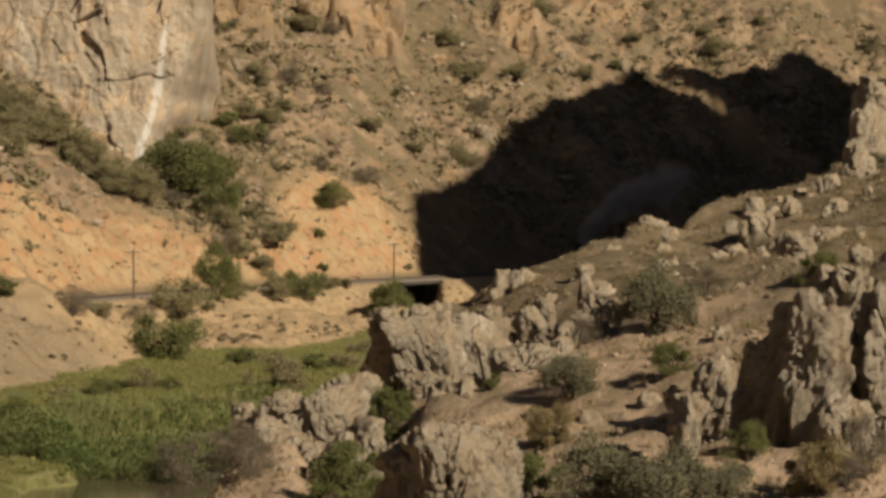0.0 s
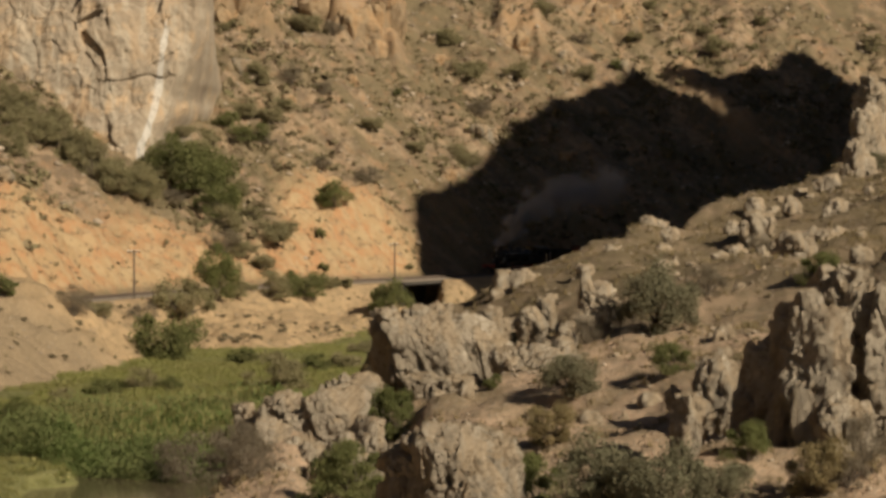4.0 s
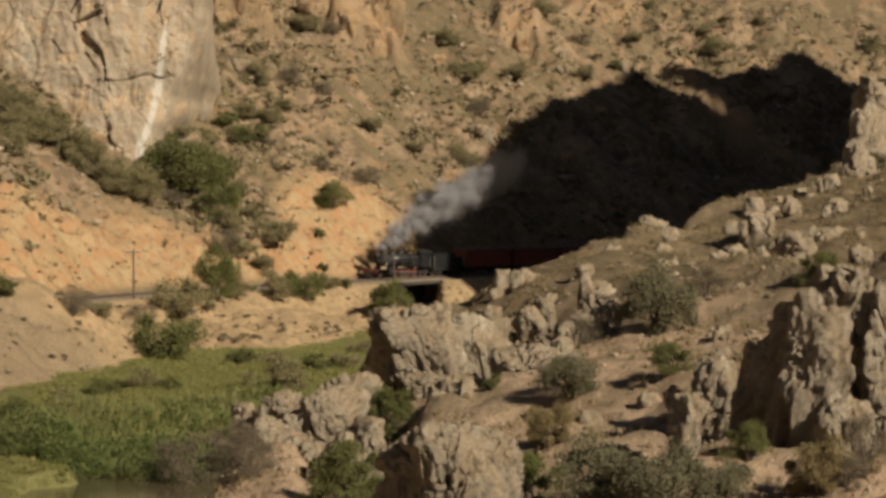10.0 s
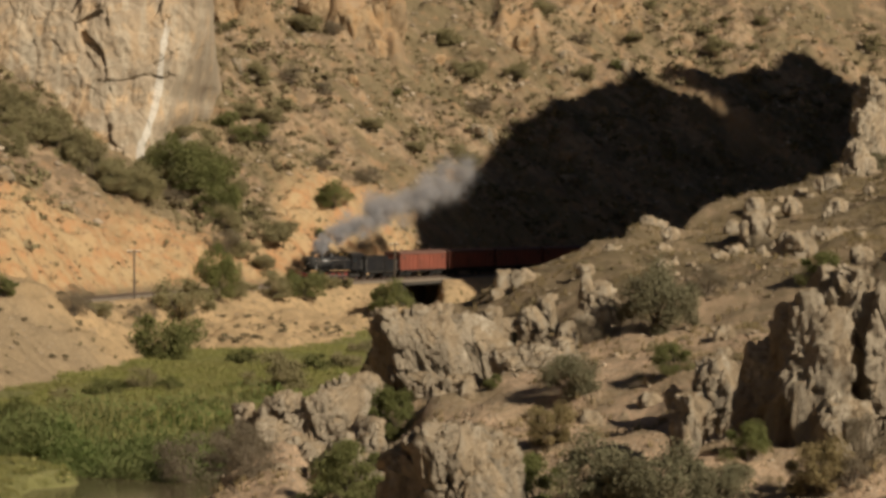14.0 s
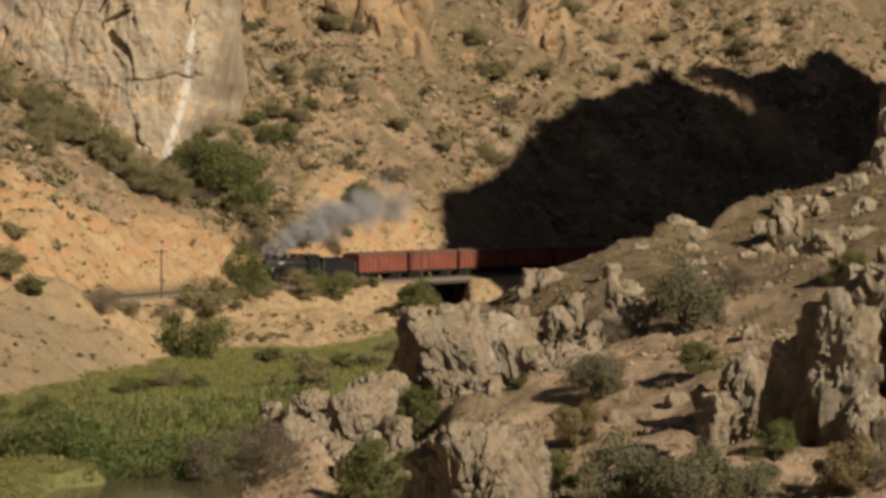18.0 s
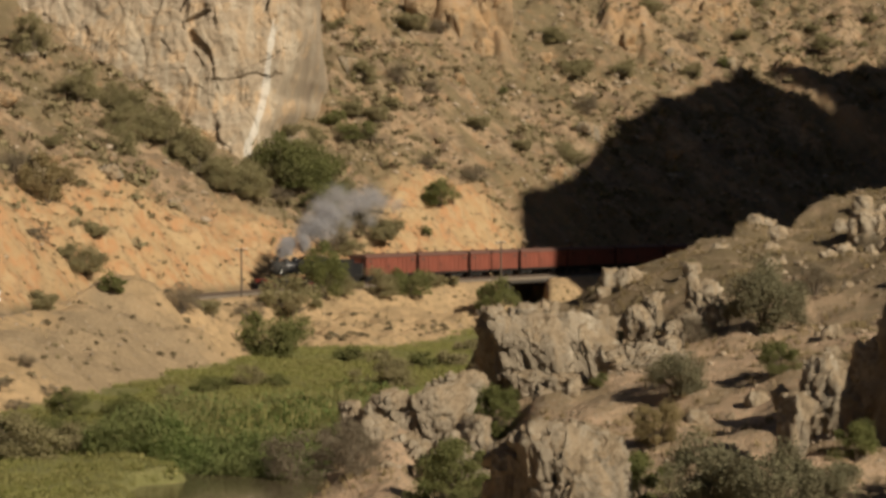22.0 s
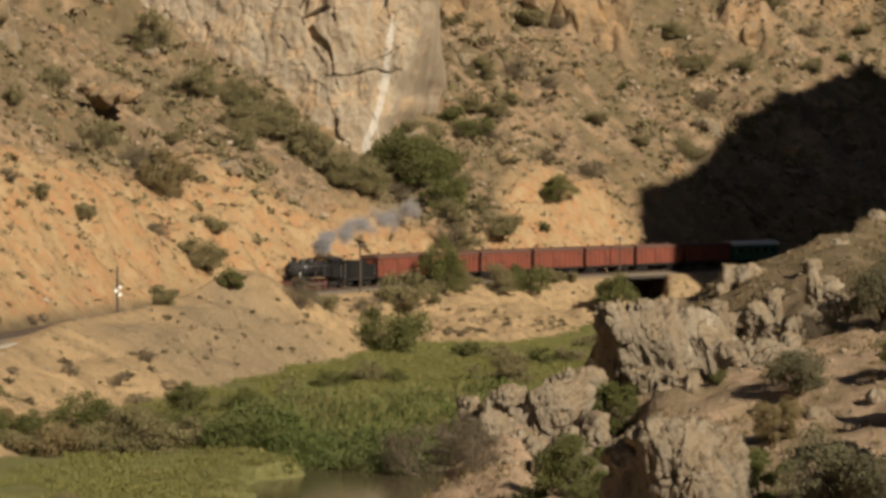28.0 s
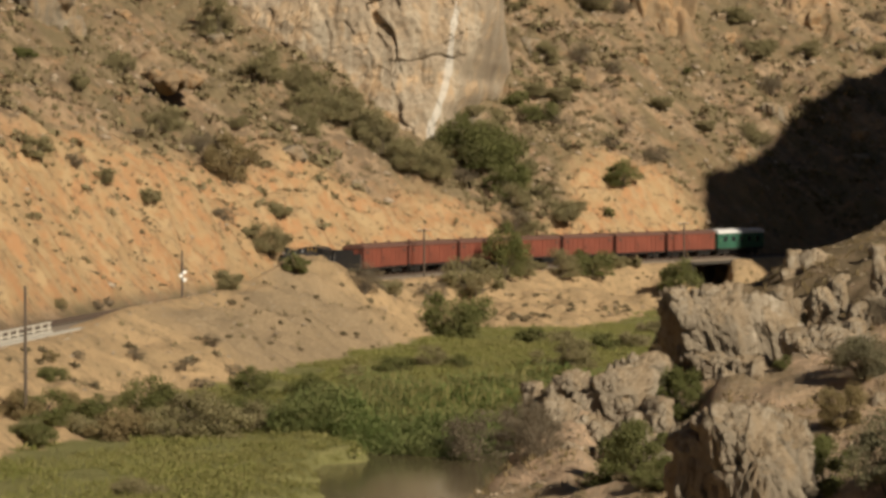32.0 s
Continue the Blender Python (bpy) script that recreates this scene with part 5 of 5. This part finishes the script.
GREEN = weathered("coach_green", (0.035, 0.115, 0.075), (0.03, 0.07, 0.05), 0.5)
ALUM = weathered("silver_roof", (0.60, 0.60, 0.60), (0.45, 0.44, 0.42), 0.6)
GLASS = plain("dark_glass", (0.02, 0.022, 0.025), 0.08, 0.0, 0.1)
WELL = plain("wheel_steel", (0.07, 0.055, 0.048), 0.6, 0.3)
COAL = plain("coal", (0.02, 0.02, 0.02), 0.6, 0.0, 0.5, 6.0, 0.1)


def wheelset(parent, x, r, tyre, hub, spokes=0, y=0.55):
    """An axle with two wheels that turns as one part."""
    ax = Kit().rod((0, -y, 0), (0, y, 0), 0.07, seg=8).make("axle", SOOT, parent)
    ax.location = (x, 0, r)
    for side in (-1, 1):
        w = Kit().lathe((0, side * y - 0.065, 0), (0, 1, 0), [(0, r - 0.05), (0.02, r), (0.11, r), (0.13, r - 0.05)], 20).make("wheel", tyre, ax)
        k = Kit().lathe((0, side * (y + 0.0) - 0.08, 0), (0, 1, 0), [(0, r * 0.26), (0.16, r * 0.26)], 10)
        for i in range(spokes):
            a = 2 * math.pi * i / spokes
            k.rod((0, side * (y + 0.075), 0), (math.cos(a) * (r - 0.05), side * (y + 0.075), math.sin(a) * (r - 0.05)), 0.035, seg=4)
        if spokes:
            k.box(0.0, side * (y + 0.08), -r * 0.45, r * 0.7, 0.05, r * 0.45, 0.02)
    # hub and spokes lie outside the tyre's face
        k.make("wheel_centre", hub, ax)
    return ax


def bogie(parent, x):
    b = Kit().box(0, 0.86, 0.5, 2.5, 0.1, 0.2, 0.03).box(0, -0.86, 0.5, 2.5, 0.1, 0.2, 0.03).box(0, 0, 0.55, 0.4, 1.7, 0.25, 0.03).make("bogie", SOOT, parent)
    b.location = (x, 0, 0)
    for dx in (-0.85, 0.85):
        wheelset(b, dx, 0.43, WELL, WELL)
        for side in (-1, 1):
            Kit().box(dx, side * 0.93, 0.43, 0.26, 0.1, 0.26, 0.03).make("axle_box", SOOT, b)
    return b


def roof_arc(half, low, high, n=9):
    pts = [(half * math.cos(math.pi * i / (n - 1)), low + (high - low) * math.sin(math.pi * i / (n - 1)) ** 0.8) for i in range(n)]
    return pts + [(-half, low - 0.06), (half, low - 0.06)]


def boxcar():
    """A bogie van with ribbed sides, a sliding door on each side and an arched roof."""
    car = thing("boxcar", "rust-red bogie goods van with ribbed sides behind the engine", "railway wagon", "red goods vans")
    L, W = 10.8, 2.68
    Kit().box(0, 0, 0.95, L, 2.5, 0.26, 0.03).box(0, 0, 0.72, 4.6, 0.5, 0.3).make("underframe", SOOT, car)
    Kit().box(0, 0, 2.15, L, W - 0.08, 2.15, 0.03).make("body", RED, car)
    for side in (-1, 1):
        for x in np.linspace(-L / 2 + 0.1, L / 2 - 0.1, 12):
            Kit().box(x, side * (W / 2 - 0.01), 2.15, 0.09, 0.07, 2.12, 0.01).make("rib", RED, car)
        Kit().box(0, side * (W / 2 - 0.01), 1.12, L, 0.08, 0.12, 0.01).make("sole_bar", RED, car)
        Kit().box(0, side * (W / 2 - 0.01), 3.17, L, 0.08, 0.1, 0.01).make("cant_rail", RED, car)
        for x in (0.0,):
            d = Kit().box(x, side * (W / 2 + 0.03), 2.13, 2.3, 0.06, 1.95, 0.02).make("sliding_door", RED, car, "rust-red sliding door")
            Kit().box(x, side * (W / 2 + 0.075), 2.13, 0.08, 0.04, 1.9).box(x, side * (W / 2 + 0.075), 1.35, 2.2, 0.04, 0.07).make("door_brace", RED, d)
            Kit().box(x + 0.8, side * (W / 2 + 0.09), 2.0, 0.06, 0.05, 0.4).make("door_handle", SOOT, d)
        for x in (-4.6, 4.6):
            Kit().box(x, side * (W / 2 + 0.03), 2.75, 0.7, 0.04, 0.35, 0.01).make("louvre", ROOF, car)
    k = Kit()
    k.extrude(roof_arc(W / 2 + 0.06, 3.24, 3.66), "x", -L / 2 - 0.08, L / 2 + 0.08)
    k.make("roof", ROOF, car, "dull brown arched roof", False)
    for x in (-3.3, 0.0, 3.3):
        Kit().lathe((x, 0, 3.6), (0, 0, 1), [(0, 0.13), (0.14, 0.13), (0.16, 0.22), (0.24, 0.2), (0.28, 0.05)], 10).make("roof_vent", ROOF, car)
    for x in (-1, 1):
        for y in (-0.85, 0.85):
            Kit().lathe((x * L / 2, y, 1.0), (x, 0, 0), [(0, 0.08), (0.3, 0.08), (0.31, 0.18), (0.36, 0.18)], 10).make("buffer", SOOT, car)
        Kit().box(x * (L / 2 + 0.2), 0, 0.95, 0.5, 0.22, 0.24, 0.03).make("coupler", SOOT, car)
        k = Kit()
        for z in np.arange(1.2, 3.3, 0.35):
            k.box(x * (L / 2 + 0.05), 1.0, z, 0.04, 0.45, 0.04)
        k.box(x * (L / 2 + 0.05), 0.78, 2.2, 0.04, 0.04, 2.2).box(x * (L / 2 + 0.05), 1.22, 2.2, 0.04, 0.04, 2.2).make("ladder", SOOT, car)
    for x in (-3.6, 3.6):
        bogie(car, x)
    return car


def coach():
    """A green passenger coach with a silver roof and a row of windows."""
    car = thing("passenger_coach", "dark green passenger coach with a silver-white roof", "railway coach")
    L, W = 10.8, 2.7
    Kit().box(0, 0, 0.95, L, 2.5, 0.26, 0.03).box(0, 0, 0.7, 3.4, 1.6, 0.4, 0.05).make("underframe", SOOT, car)
    Kit().box(0, 0, 2.08, L, W, 2.05, 0.05).make("body", GREEN, car)
    for side in (-1, 1):
        for x in np.linspace(-3.8, 3.8, 5):
            w = Kit().box(x, side * (W / 2 + 0.012), 2.35, 1.0, 0.04, 0.82, 0.015).make("window", GREEN, car)
            Kit().box(x, side * (W / 2 + 0.03), 2.35, 0.86, 0.02, 0.68).make("pane", GLASS, w)
        for x in (-4.95, 4.95):
            d = Kit().box(x, side * (W / 2 + 0.012), 2.05, 0.62, 0.04, 1.9, 0.015).make("door", GREEN, car)
            Kit().box(x, side * (W / 2 + 0.04), 2.0, 0.05, 0.05, 0.3).make("handle", BRASS, d)
        Kit().box(0, side * (W / 2 + 0.01), 1.75, L, 0.035, 0.06).make("waist_strip", GREEN, car)
    k = Kit()
    k.extrude(roof_arc(W / 2 + 0.06, 3.15, 3.72), "x", -L / 2 - 0.05, L / 2 + 0.05)
    k.make("roof", ALUM, car, "silver-white arched roof")
    for x in np.linspace(-4, 4, 4):
        Kit().lathe((x, 0.35, 3.6), (0, 0, 1), [(0, 0.1), (0.12, 0.1), (0.14, 0.18), (0.2, 0.1)], 8).make("roof_vent", ALUM, car)
    for x in (-1, 1):
        Kit().box(x * (L / 2 + 0.2), 0, 0.95, 0.5, 0.22, 0.24, 0.03).make("coupler", SOOT, car)
        Kit().box(x * (L / 2 + 0.12), 0, 2.0, 0.25, 0.95, 1.95, 0.04).make("gangway", SOOT, car)
    for x in (-3.6, 3.6):
        bogie(car, x)
    return car


AXLES = []


def locomotive():
    """The engine: its smokebox front stands at x = 5.0, the buffer beam at 7.2, the cab's back at -5.4."""
    e = thing("steam_locomotive", "black steam locomotive with red wheels and plain black boiler", "locomotive")
    Kit().box(0.6, 0, 0.98, 12.2, 0.95, 0.5, 0.04).make("frame", SOOT, e)
    Kit().lathe((-3.2, 0, 2.42), (1, 0, 0), [(0, 0.86), (0.4, 0.88), (3.0, 0.86), (6.4, 0.76)], 24).make("boiler", BLACK, e, smooth=True)
    for x in (-2.2, -0.7, 0.8, 2.3):
        Kit().lathe((x, 0, 2.42), (1, 0, 0), [(0, 0.875 - 0.018 * (x + 3.2)), (0.07, 0.875 - 0.018 * (x + 3.2))], 24).make("boiler_band", BLACK, e)
    Kit().lathe((3.1, 0, 2.42), (1, 0, 0), [(0, 0.80), (0.05, 0.83), (1.82, 0.83), (1.9, 0.78)], 24).make("smokebox", SOOT, e, "sooty black smokebox", True)
    d = Kit().lathe((5.0, 0, 2.42), (1, 0, 0), [(0, 0.62), (0.05, 0.62), (0.16, 0.40), (0.19, 0.1)], 20).make("smokebox_door", SOOT, e)
    Kit().rod((5.18, 0, 2.42), (5.3, 0, 2.42), 0.05).rod((5.25, -0.2, 2.42), (5.25, 0.2, 2.42), 0.025).make("door_dart", BRIGHT, d)
    Kit().lathe((4.2, 0, 3.15), (0, 0, 1), [(0, 0.34), (0.1, 0.27), (0.5, 0.27), (0.55, 0.33), (0.66, 0.33), (0.68, 0.24)], 16).make("chimney", SOOT, e)
    Kit().lathe((2.2, 0, 3.05), (0, 0, 1), [(0, 0.5), (0.2, 0.46), (0.42, 0.36), (0.52, 0.16)], 16).make("sand_dome", BLACK, e, smooth=True)
    Kit().lathe((0.2, 0, 3.1), (0, 0, 1), [(0, 0.48), (0.22, 0.46), (0.48, 0.36), (0.58, 0.15)], 16).make("steam_dome", BLACK, e, smooth=True)
    for y in (-0.2, 0.2):
        Kit().lathe((-2.3, y, 3.25), (0, 0, 1), [(0, 0.09), (0.3, 0.09), (0.34, 0.05)], 8).make("safety_valve", BRASS, e)
    Kit().rod((-2.7, 0.5, 3.2), (-2.7, 0.5, 3.55), 0.05).make("whistle", BRASS, e)
    Kit().box(-2.5, 0, 2.1, 2.0, 1.9, 1.2, 0.08).make("firebox", BLACK, e)
    cab = Kit().box(-4.0, 1.26, 2.1, 2.2, 0.06, 1.5).box(-4.0, -1.26, 2.1, 2.2, 0.06, 1.5).box(-2.93, 0, 2.35, 0.06, 2.5, 2.0).make("cab", BLACK, e)
    for side in (-1, 1):
        Kit().box(-4.0, side * 1.28, 3.05, 2.2, 0.05, 0.42).make("cab_upper_side", BLACK, cab)
        Kit().box(-3.6, side * 1.3, 2.65, 0.75, 0.03, 0.55).make("cab_window", GLASS, cab)
        Kit().rod((-5.12, side * 1.3, 1.2), (-5.12, side * 1.3, 2.7), 0.035).make("handrail", BRIGHT, cab, "bright steel handrail")
    k = Kit()
    k.extrude(roof_arc(1.42, 3.28, 3.72), "x", -5.4, -2.75)
    k.make("cab_roof", BLACK, e)
    for side in (-1, 1):
        Kit().box(0.9, side * 1.05, 1.62, 7.8, 0.55, 0.06).box(0.9, side * 1.32, 1.58, 7.8, 0.04, 0.14).make("running_board", BLACK, e)
        c = Kit().lathe((3.3, side * 1.08, 0.86), (1, 0, 0), [(0, 0.36), (0.06, 0.40), (1.2, 0.40), (1.26, 0.36)], 16).make("cylinder", BLACK, e)
        Kit().box(3.95, side * 1.08, 1.4, 1.0, 0.5, 0.4, 0.05).make("valve_chest", BLACK, c)
        Kit().rod((3.3, side * 1.12, 0.86), (1.4, side * 1.12, 0.8), 0.05).make("piston_rod", BRIGHT, e)
        Kit().box(-0.1, side * 0.82, 0.62, 4.6, 0.05, 0.14, 0.01).make("coupling_rod", BRIGHT, e, "bright steel coupling rod")
        Kit().box(1.3, side * 0.9, 0.72, 3.0, 0.05, 0.13, 0.01).make("connecting_rod", BRIGHT, e)
        Kit().rod((-3.0, side * 0.98, 2.75), (4.6, side * 0.98, 2.72), 0.03, seg=6).make("boiler_handrail", BRIGHT, e)
        Kit().rod((4.75, side * 0.9, 1.5), (4.55, side * 0.95, 2.2), 0.05, seg=6).make("front_step_rail", BRIGHT, e, "light steel front handrail")
        Kit().box(5.4, side * 0.95, 1.2, 1.9, 0.5, 0.05).make("front_platform", BLACK, e)
        Kit().rod((1.5, side * 1.22, 1.75), (1.5, side * 1.22, 2.15), 0.24, seg=12).make("air_pump", BLACK, e)
    Kit().box(7.1, 0, 1.02, 0.14, 2.4, 0.42, 0.02).make("buffer_beam", SIGNAL_RED, e, "red buffer beam")
    k = Kit()
    for y in np.linspace(-1.05, 1.05, 9):
        k.rod((7.2, y, 0.8), (7.2 + 0.75 * (1 - abs(y) / 1.5), y * 0.75, 0.2), 0.035, seg=5)
    k.box(7.25, 0, 0.72, 0.2, 2.2, 0.1).make("cowcatcher", SOOT, e)
    Kit().box(7.35, 0, 0.98, 0.5, 0.22, 0.26, 0.03).make("coupler", SOOT, e)
    lamp = Kit().lathe((5.1, 0, 3.28), (1, 0, 0), [(0, 0.16), (0.05, 0.2), (0.3, 0.2)], 14).make("headlamp", BLACK, e)
    Kit().lathe((5.4, 0, 3.28), (1, 0, 0), [(0, 0.17), (0.02, 0.15)], 14).make("lens", BRIGHT, lamp)
    for i, x in enumerate((2.1, 0.65, -0.8, -2.25)):
        AXLES.append((wheelset(e, x, 0.65, WELL, SIGNAL_RED, 10), 0.65))
    for x, r in ((5.6, 0.38), (-3.7, 0.42), (-4.8, 0.42)):
        AXLES.append((wheelset(e, x, r, WELL, SIGNAL_RED, 0), r))
    Kit().box(-4.2, 0.8, 0.6, 2.3, 0.08, 0.25).box(-4.2, -0.8, 0.6, 2.3, 0.08, 0.25).make("trailing_truck", SOOT, e)
    return e


def tender():
    t = thing("tender", "black coal tender with flared sides behind the engine", "tender")
    Kit().box(0, 0, 0.98, 7.2, 2.3, 0.3, 0.04).make("underframe", SOOT, t)
    Kit().box(0, 0, 1.85, 7.2, 2.55, 1.5, 0.08).make("tank", BLACK, t)
    k = Kit()
    for side in (-1, 1):
        k.box(0.9, side * 1.25, 2.85, 5.0, 0.06, 0.55)
    k.box(3.4, 0, 2.85, 0.06, 2.5, 0.55).box(-1.6, 0, 2.85, 0.06, 2.5, 0.55).make("coal_bunker", BLACK, t)
    rng = random.Random(3)
    k = Kit()
    for _ in range(90):
        x, y, s = rng.uniform(-1.3, 3.1), rng.uniform(-1.0, 1.0), rng.uniform(0.12, 0.3)
        k.lathe((x, y, 2.6 + 0.45 * (1 - abs(y)) * rng.random()), (rng.random() - 0.5, rng.random() - 0.5, 1), [(0, s * 0.5), (s * 0.5, s), (s, s * 0.4)], 5)
    k.make("coal_load", COAL, t, "heaped black coal")
    for side in (-1, 1):
        Kit().box(0, side * 1.285, 2.58, 7.1, 0.03, 0.06).make("tank_beading", BLACK, t)
        Kit().rod((3.5, side * 1.3, 1.2), (3.5, side * 1.3, 2.9), 0.035).make("handrail", BRIGHT, t, "bright steel handrail")
        Kit().rod((-3.5, side * 1.3, 1.2), (-3.5, side * 1.3, 2.5), 0.03).make("rear_handrail", BRIGHT, t)
    Kit().lathe((-2.6, 0, 2.58), (0, 0, 1), [(0, 0.35), (0.15, 0.35), (0.2, 0.3)], 12).make("water_hatch", BLACK, t)
    for x in (-2.2, 2.2):
        b = Kit().box(0, 0.86, 0.5, 2.3, 0.1, 0.2, 0.03).box(0, -0.86, 0.5, 2.3, 0.1, 0.2, 0.03).make("bogie", SOOT, t)
        b.location = (x, 0, 0)
        for dx in (-0.8, 0.8):
            AXLES.append((wheelset(b, dx, 0.42, WELL, WELL), 0.42))
    return t


engine = locomotive()
cars = [(engine, 5.0, 5.5), (tender(), 14.6, 4.4)]
first = boxcar()
van = first
for i in range(7):
    if i:
        van = copy_thing(first, Matrix.Identity(4))
    cars.append((van, 18.6 + 5.8 + 11.64 * i, 7.2))
cars.append((coach(), 18.6 + 5.8 + 11.64 * 7, 7.2))
tagged(cars[2][0], "rust-red bogie goods van coupled behind the tender")
tagged(cars[9][0], "dark green coach with silver roof behind the red vans")

# ---- smoke ----
def smoke_material():
    m, nodes, links, sh = material("smoke")
    tone = blend(m, noise_at(m, 0.7, 3), (0.47, 0.465, 0.485), (0.60, 0.59, 0.615))
    front = node(m, "ShaderNodeBsdfDiffuse", {"Color": tone})
    across = node(m, "ShaderNodeBsdfTranslucent", {"Color": tone})
    both = node(m, "ShaderNodeMixShader", {0: 0.5, 1: front.outputs[0], 2: across.outputs[0]})
    thin = node(m, "ShaderNodeMixShader", {0: 0.42, 1: node(m, "ShaderNodeBsdfTransparent").outputs[0], 2: both.outputs[0]})
    links.new(thin.outputs[0], nodes["Material Output"].inputs["Surface"])
    return m


SMOKE = smoke_material()


def smoke_puff(seed, radius, bits):
    """A loose billow of tiny flakes, thick within its lobes and thin at their rims."""
    rng = np.random.default_rng(seed)
    lobes = rng.normal(size=(11, 3)) * radius * (0.50, 0.45, 0.36)
    c = lobes[rng.integers(0, 11, bits)] + rng.normal(size=(bits, 3)) * radius * 0.26 * rng.uniform(0.5, 1.2, (bits, 1))
    u, w = rng.normal(size=(bits, 3)), rng.normal(size=(bits, 3))
    s = rng.uniform(0.035, 0.085, (bits, 1))
    u = u / np.linalg.norm(u, axis=1, keepdims=True) * s
    w = w / np.linalg.norm(w, axis=1, keepdims=True) * s
    tri = np.stack([c - u * 0.6 - w * 0.4, c + u, c + w - u * 0.2], 1).reshape(-1, 3)
    return tagged(new("smoke_puff", raw_mesh("smoke_puff", tri, np.arange(bits * 3).reshape(-1, 3), SMOKE)), "drifting grey billow of engine smoke over the train", "smoke", "engine smoke", "stuff")


PUFFS = [smoke_puff(40 + i, 0.9 + 0.17 * i, int(7000 + 2400 * i)) for i in range(14)]
# ---- the train's run: metres along the line of the smokebox front, by time ----
RUN_T = (0, 3, 6, 8, 9, 10, 11, 12, 14, 17, 20.5, 24.5, 28, 30, 32)
RUN_S = (375.5, 361.5, 347.4, 337.8, 333, 328.7, 324.5, 320.5, 312.6, 301, 287, 271.3, 257.1, 247.6, 237.8)
# the plume over the chimney: time, then across and up at a third, two thirds and the end of its length
PLUME = ((0, (4, 4.5), (9, 7.5), (16, 9.5)), (3, (4, 5), (9, 8), (17, 9)), (6, (4, 5), (10, 8), (20, 8)), (9, (4, 4), (9, 7.5), (17, 11)), (13, (4.5, 3.5), (11, 6.5), (22, 12)),
         (17, (4, 2.5), (8, 4.5), (15, 6.5)), (19, (4, 3), (8, 5), (13, 6)), (21, (4, 3.5), (7, 6), (12, 10)), (23, (4, 3), (7, 6), (9, 8)), (28, (3.5, 3.5), (7, 8), (10, 11)), (32, (3, 3), (7, 8), (12, 14)))


def run_at(t):
    """A smooth run through the table."""
    ts, ss = np.array(RUN_T, float), np.array(RUN_S, float)
    m = np.gradient(ss, ts)
    i = int(np.clip(np.searchsorted(ts, t) - 1, 0, len(ts) - 2))
    h = ts[i + 1] - ts[i]
    u = (t - ts[i]) / h
    return (2 * u**3 - 3 * u**2 + 1) * ss[i] + (u**3 - 2 * u**2 + u) * h * m[i] + (-2 * u**3 + 3 * u**2) * ss[i + 1] + (u**3 - u**2) * h * m[i + 1]


def on_line(s, base, z=0.0):
    """Pose of a vehicle whose middle is at s, with its bogies base metres apart."""
    ax, ay, _ = line_at(s - base / 2)
    bx, by, _ = line_at(s + base / 2)
    return pose((ax + bx) / 2, (ay + by) / 2, z, 0, 0, math.degrees(math.atan2(ay - by, ax - bx)))


def plume_at(t, f):
    """Metres across and up from the chimney, a share f along the plume, at time t."""
    knots = [p[0] for p in PLUME]
    row = [[np.interp(t, knots, [p[k][c] for p in PLUME]) for c in (0, 1)] for k in (1, 2, 3)]
    return [float(np.interp(f, (0, 0.33, 0.67, 1), [0.3 * c] + [r[c] for r in row])) for c in (0, 1)]


def motions():
    times = [i * 0.5 for i in range(65)]
    for ob, behind, base in cars:
        walk(ob, [(t, on_line(run_at(t) + behind, base)) for t in times])
    for ax, r in AXLES:
        place = ax.location.copy()
        rows = []
        for i in range(257):
            t = i * 0.125
            rows.append((t, Matrix.Translation(place) @ Matrix.Rotation((run_at(0) - run_at(t)) / r, 4, "Y")))
        walk(ax, rows)
    for i, puff in enumerate(PUFFS):
        f = ((i + 0.4) / len(PUFFS)) ** 1.1
        rng = random.Random(900 + i)
        sway, phase, spin = rng.uniform(-0.6, 0.6), rng.uniform(0, 6.28), rng.uniform(-14, 14)
        rows = []
        leaves = float(np.interp(f, (0, 0.2, 0.45, 0.6, 0.8, 1), (29.2, 27.6, 24.6, 21.5, 18.0, 14.5)))
        for t in times:
            # the engine steams on from the smoke after 27 s, and each billow at last blows against the hillside
            still = max(0.0, t - 27.0)
            x, y, h = line_at(run_at(min(t, 27.0)) + 0.8)
            a, up = plume_at(min(t, 27.0), f)
            gone = max(0.0, t - leaves)
            x, y = x + a + 0.4 * still + 0.5 * gone, y + 0.8 * a + 3.0 * gone + 3.0 * gone * gone
            rows.append((t, pose(x + sway * math.sin(0.9 * t + phase), y + sway, 3.8 + up + 0.4 * still + 0.5 * f * math.sin(1.3 * t + 2 * phase), 8 * math.sin(t + phase), 0, spin * t)))
        walk(puff, rows)


motions()
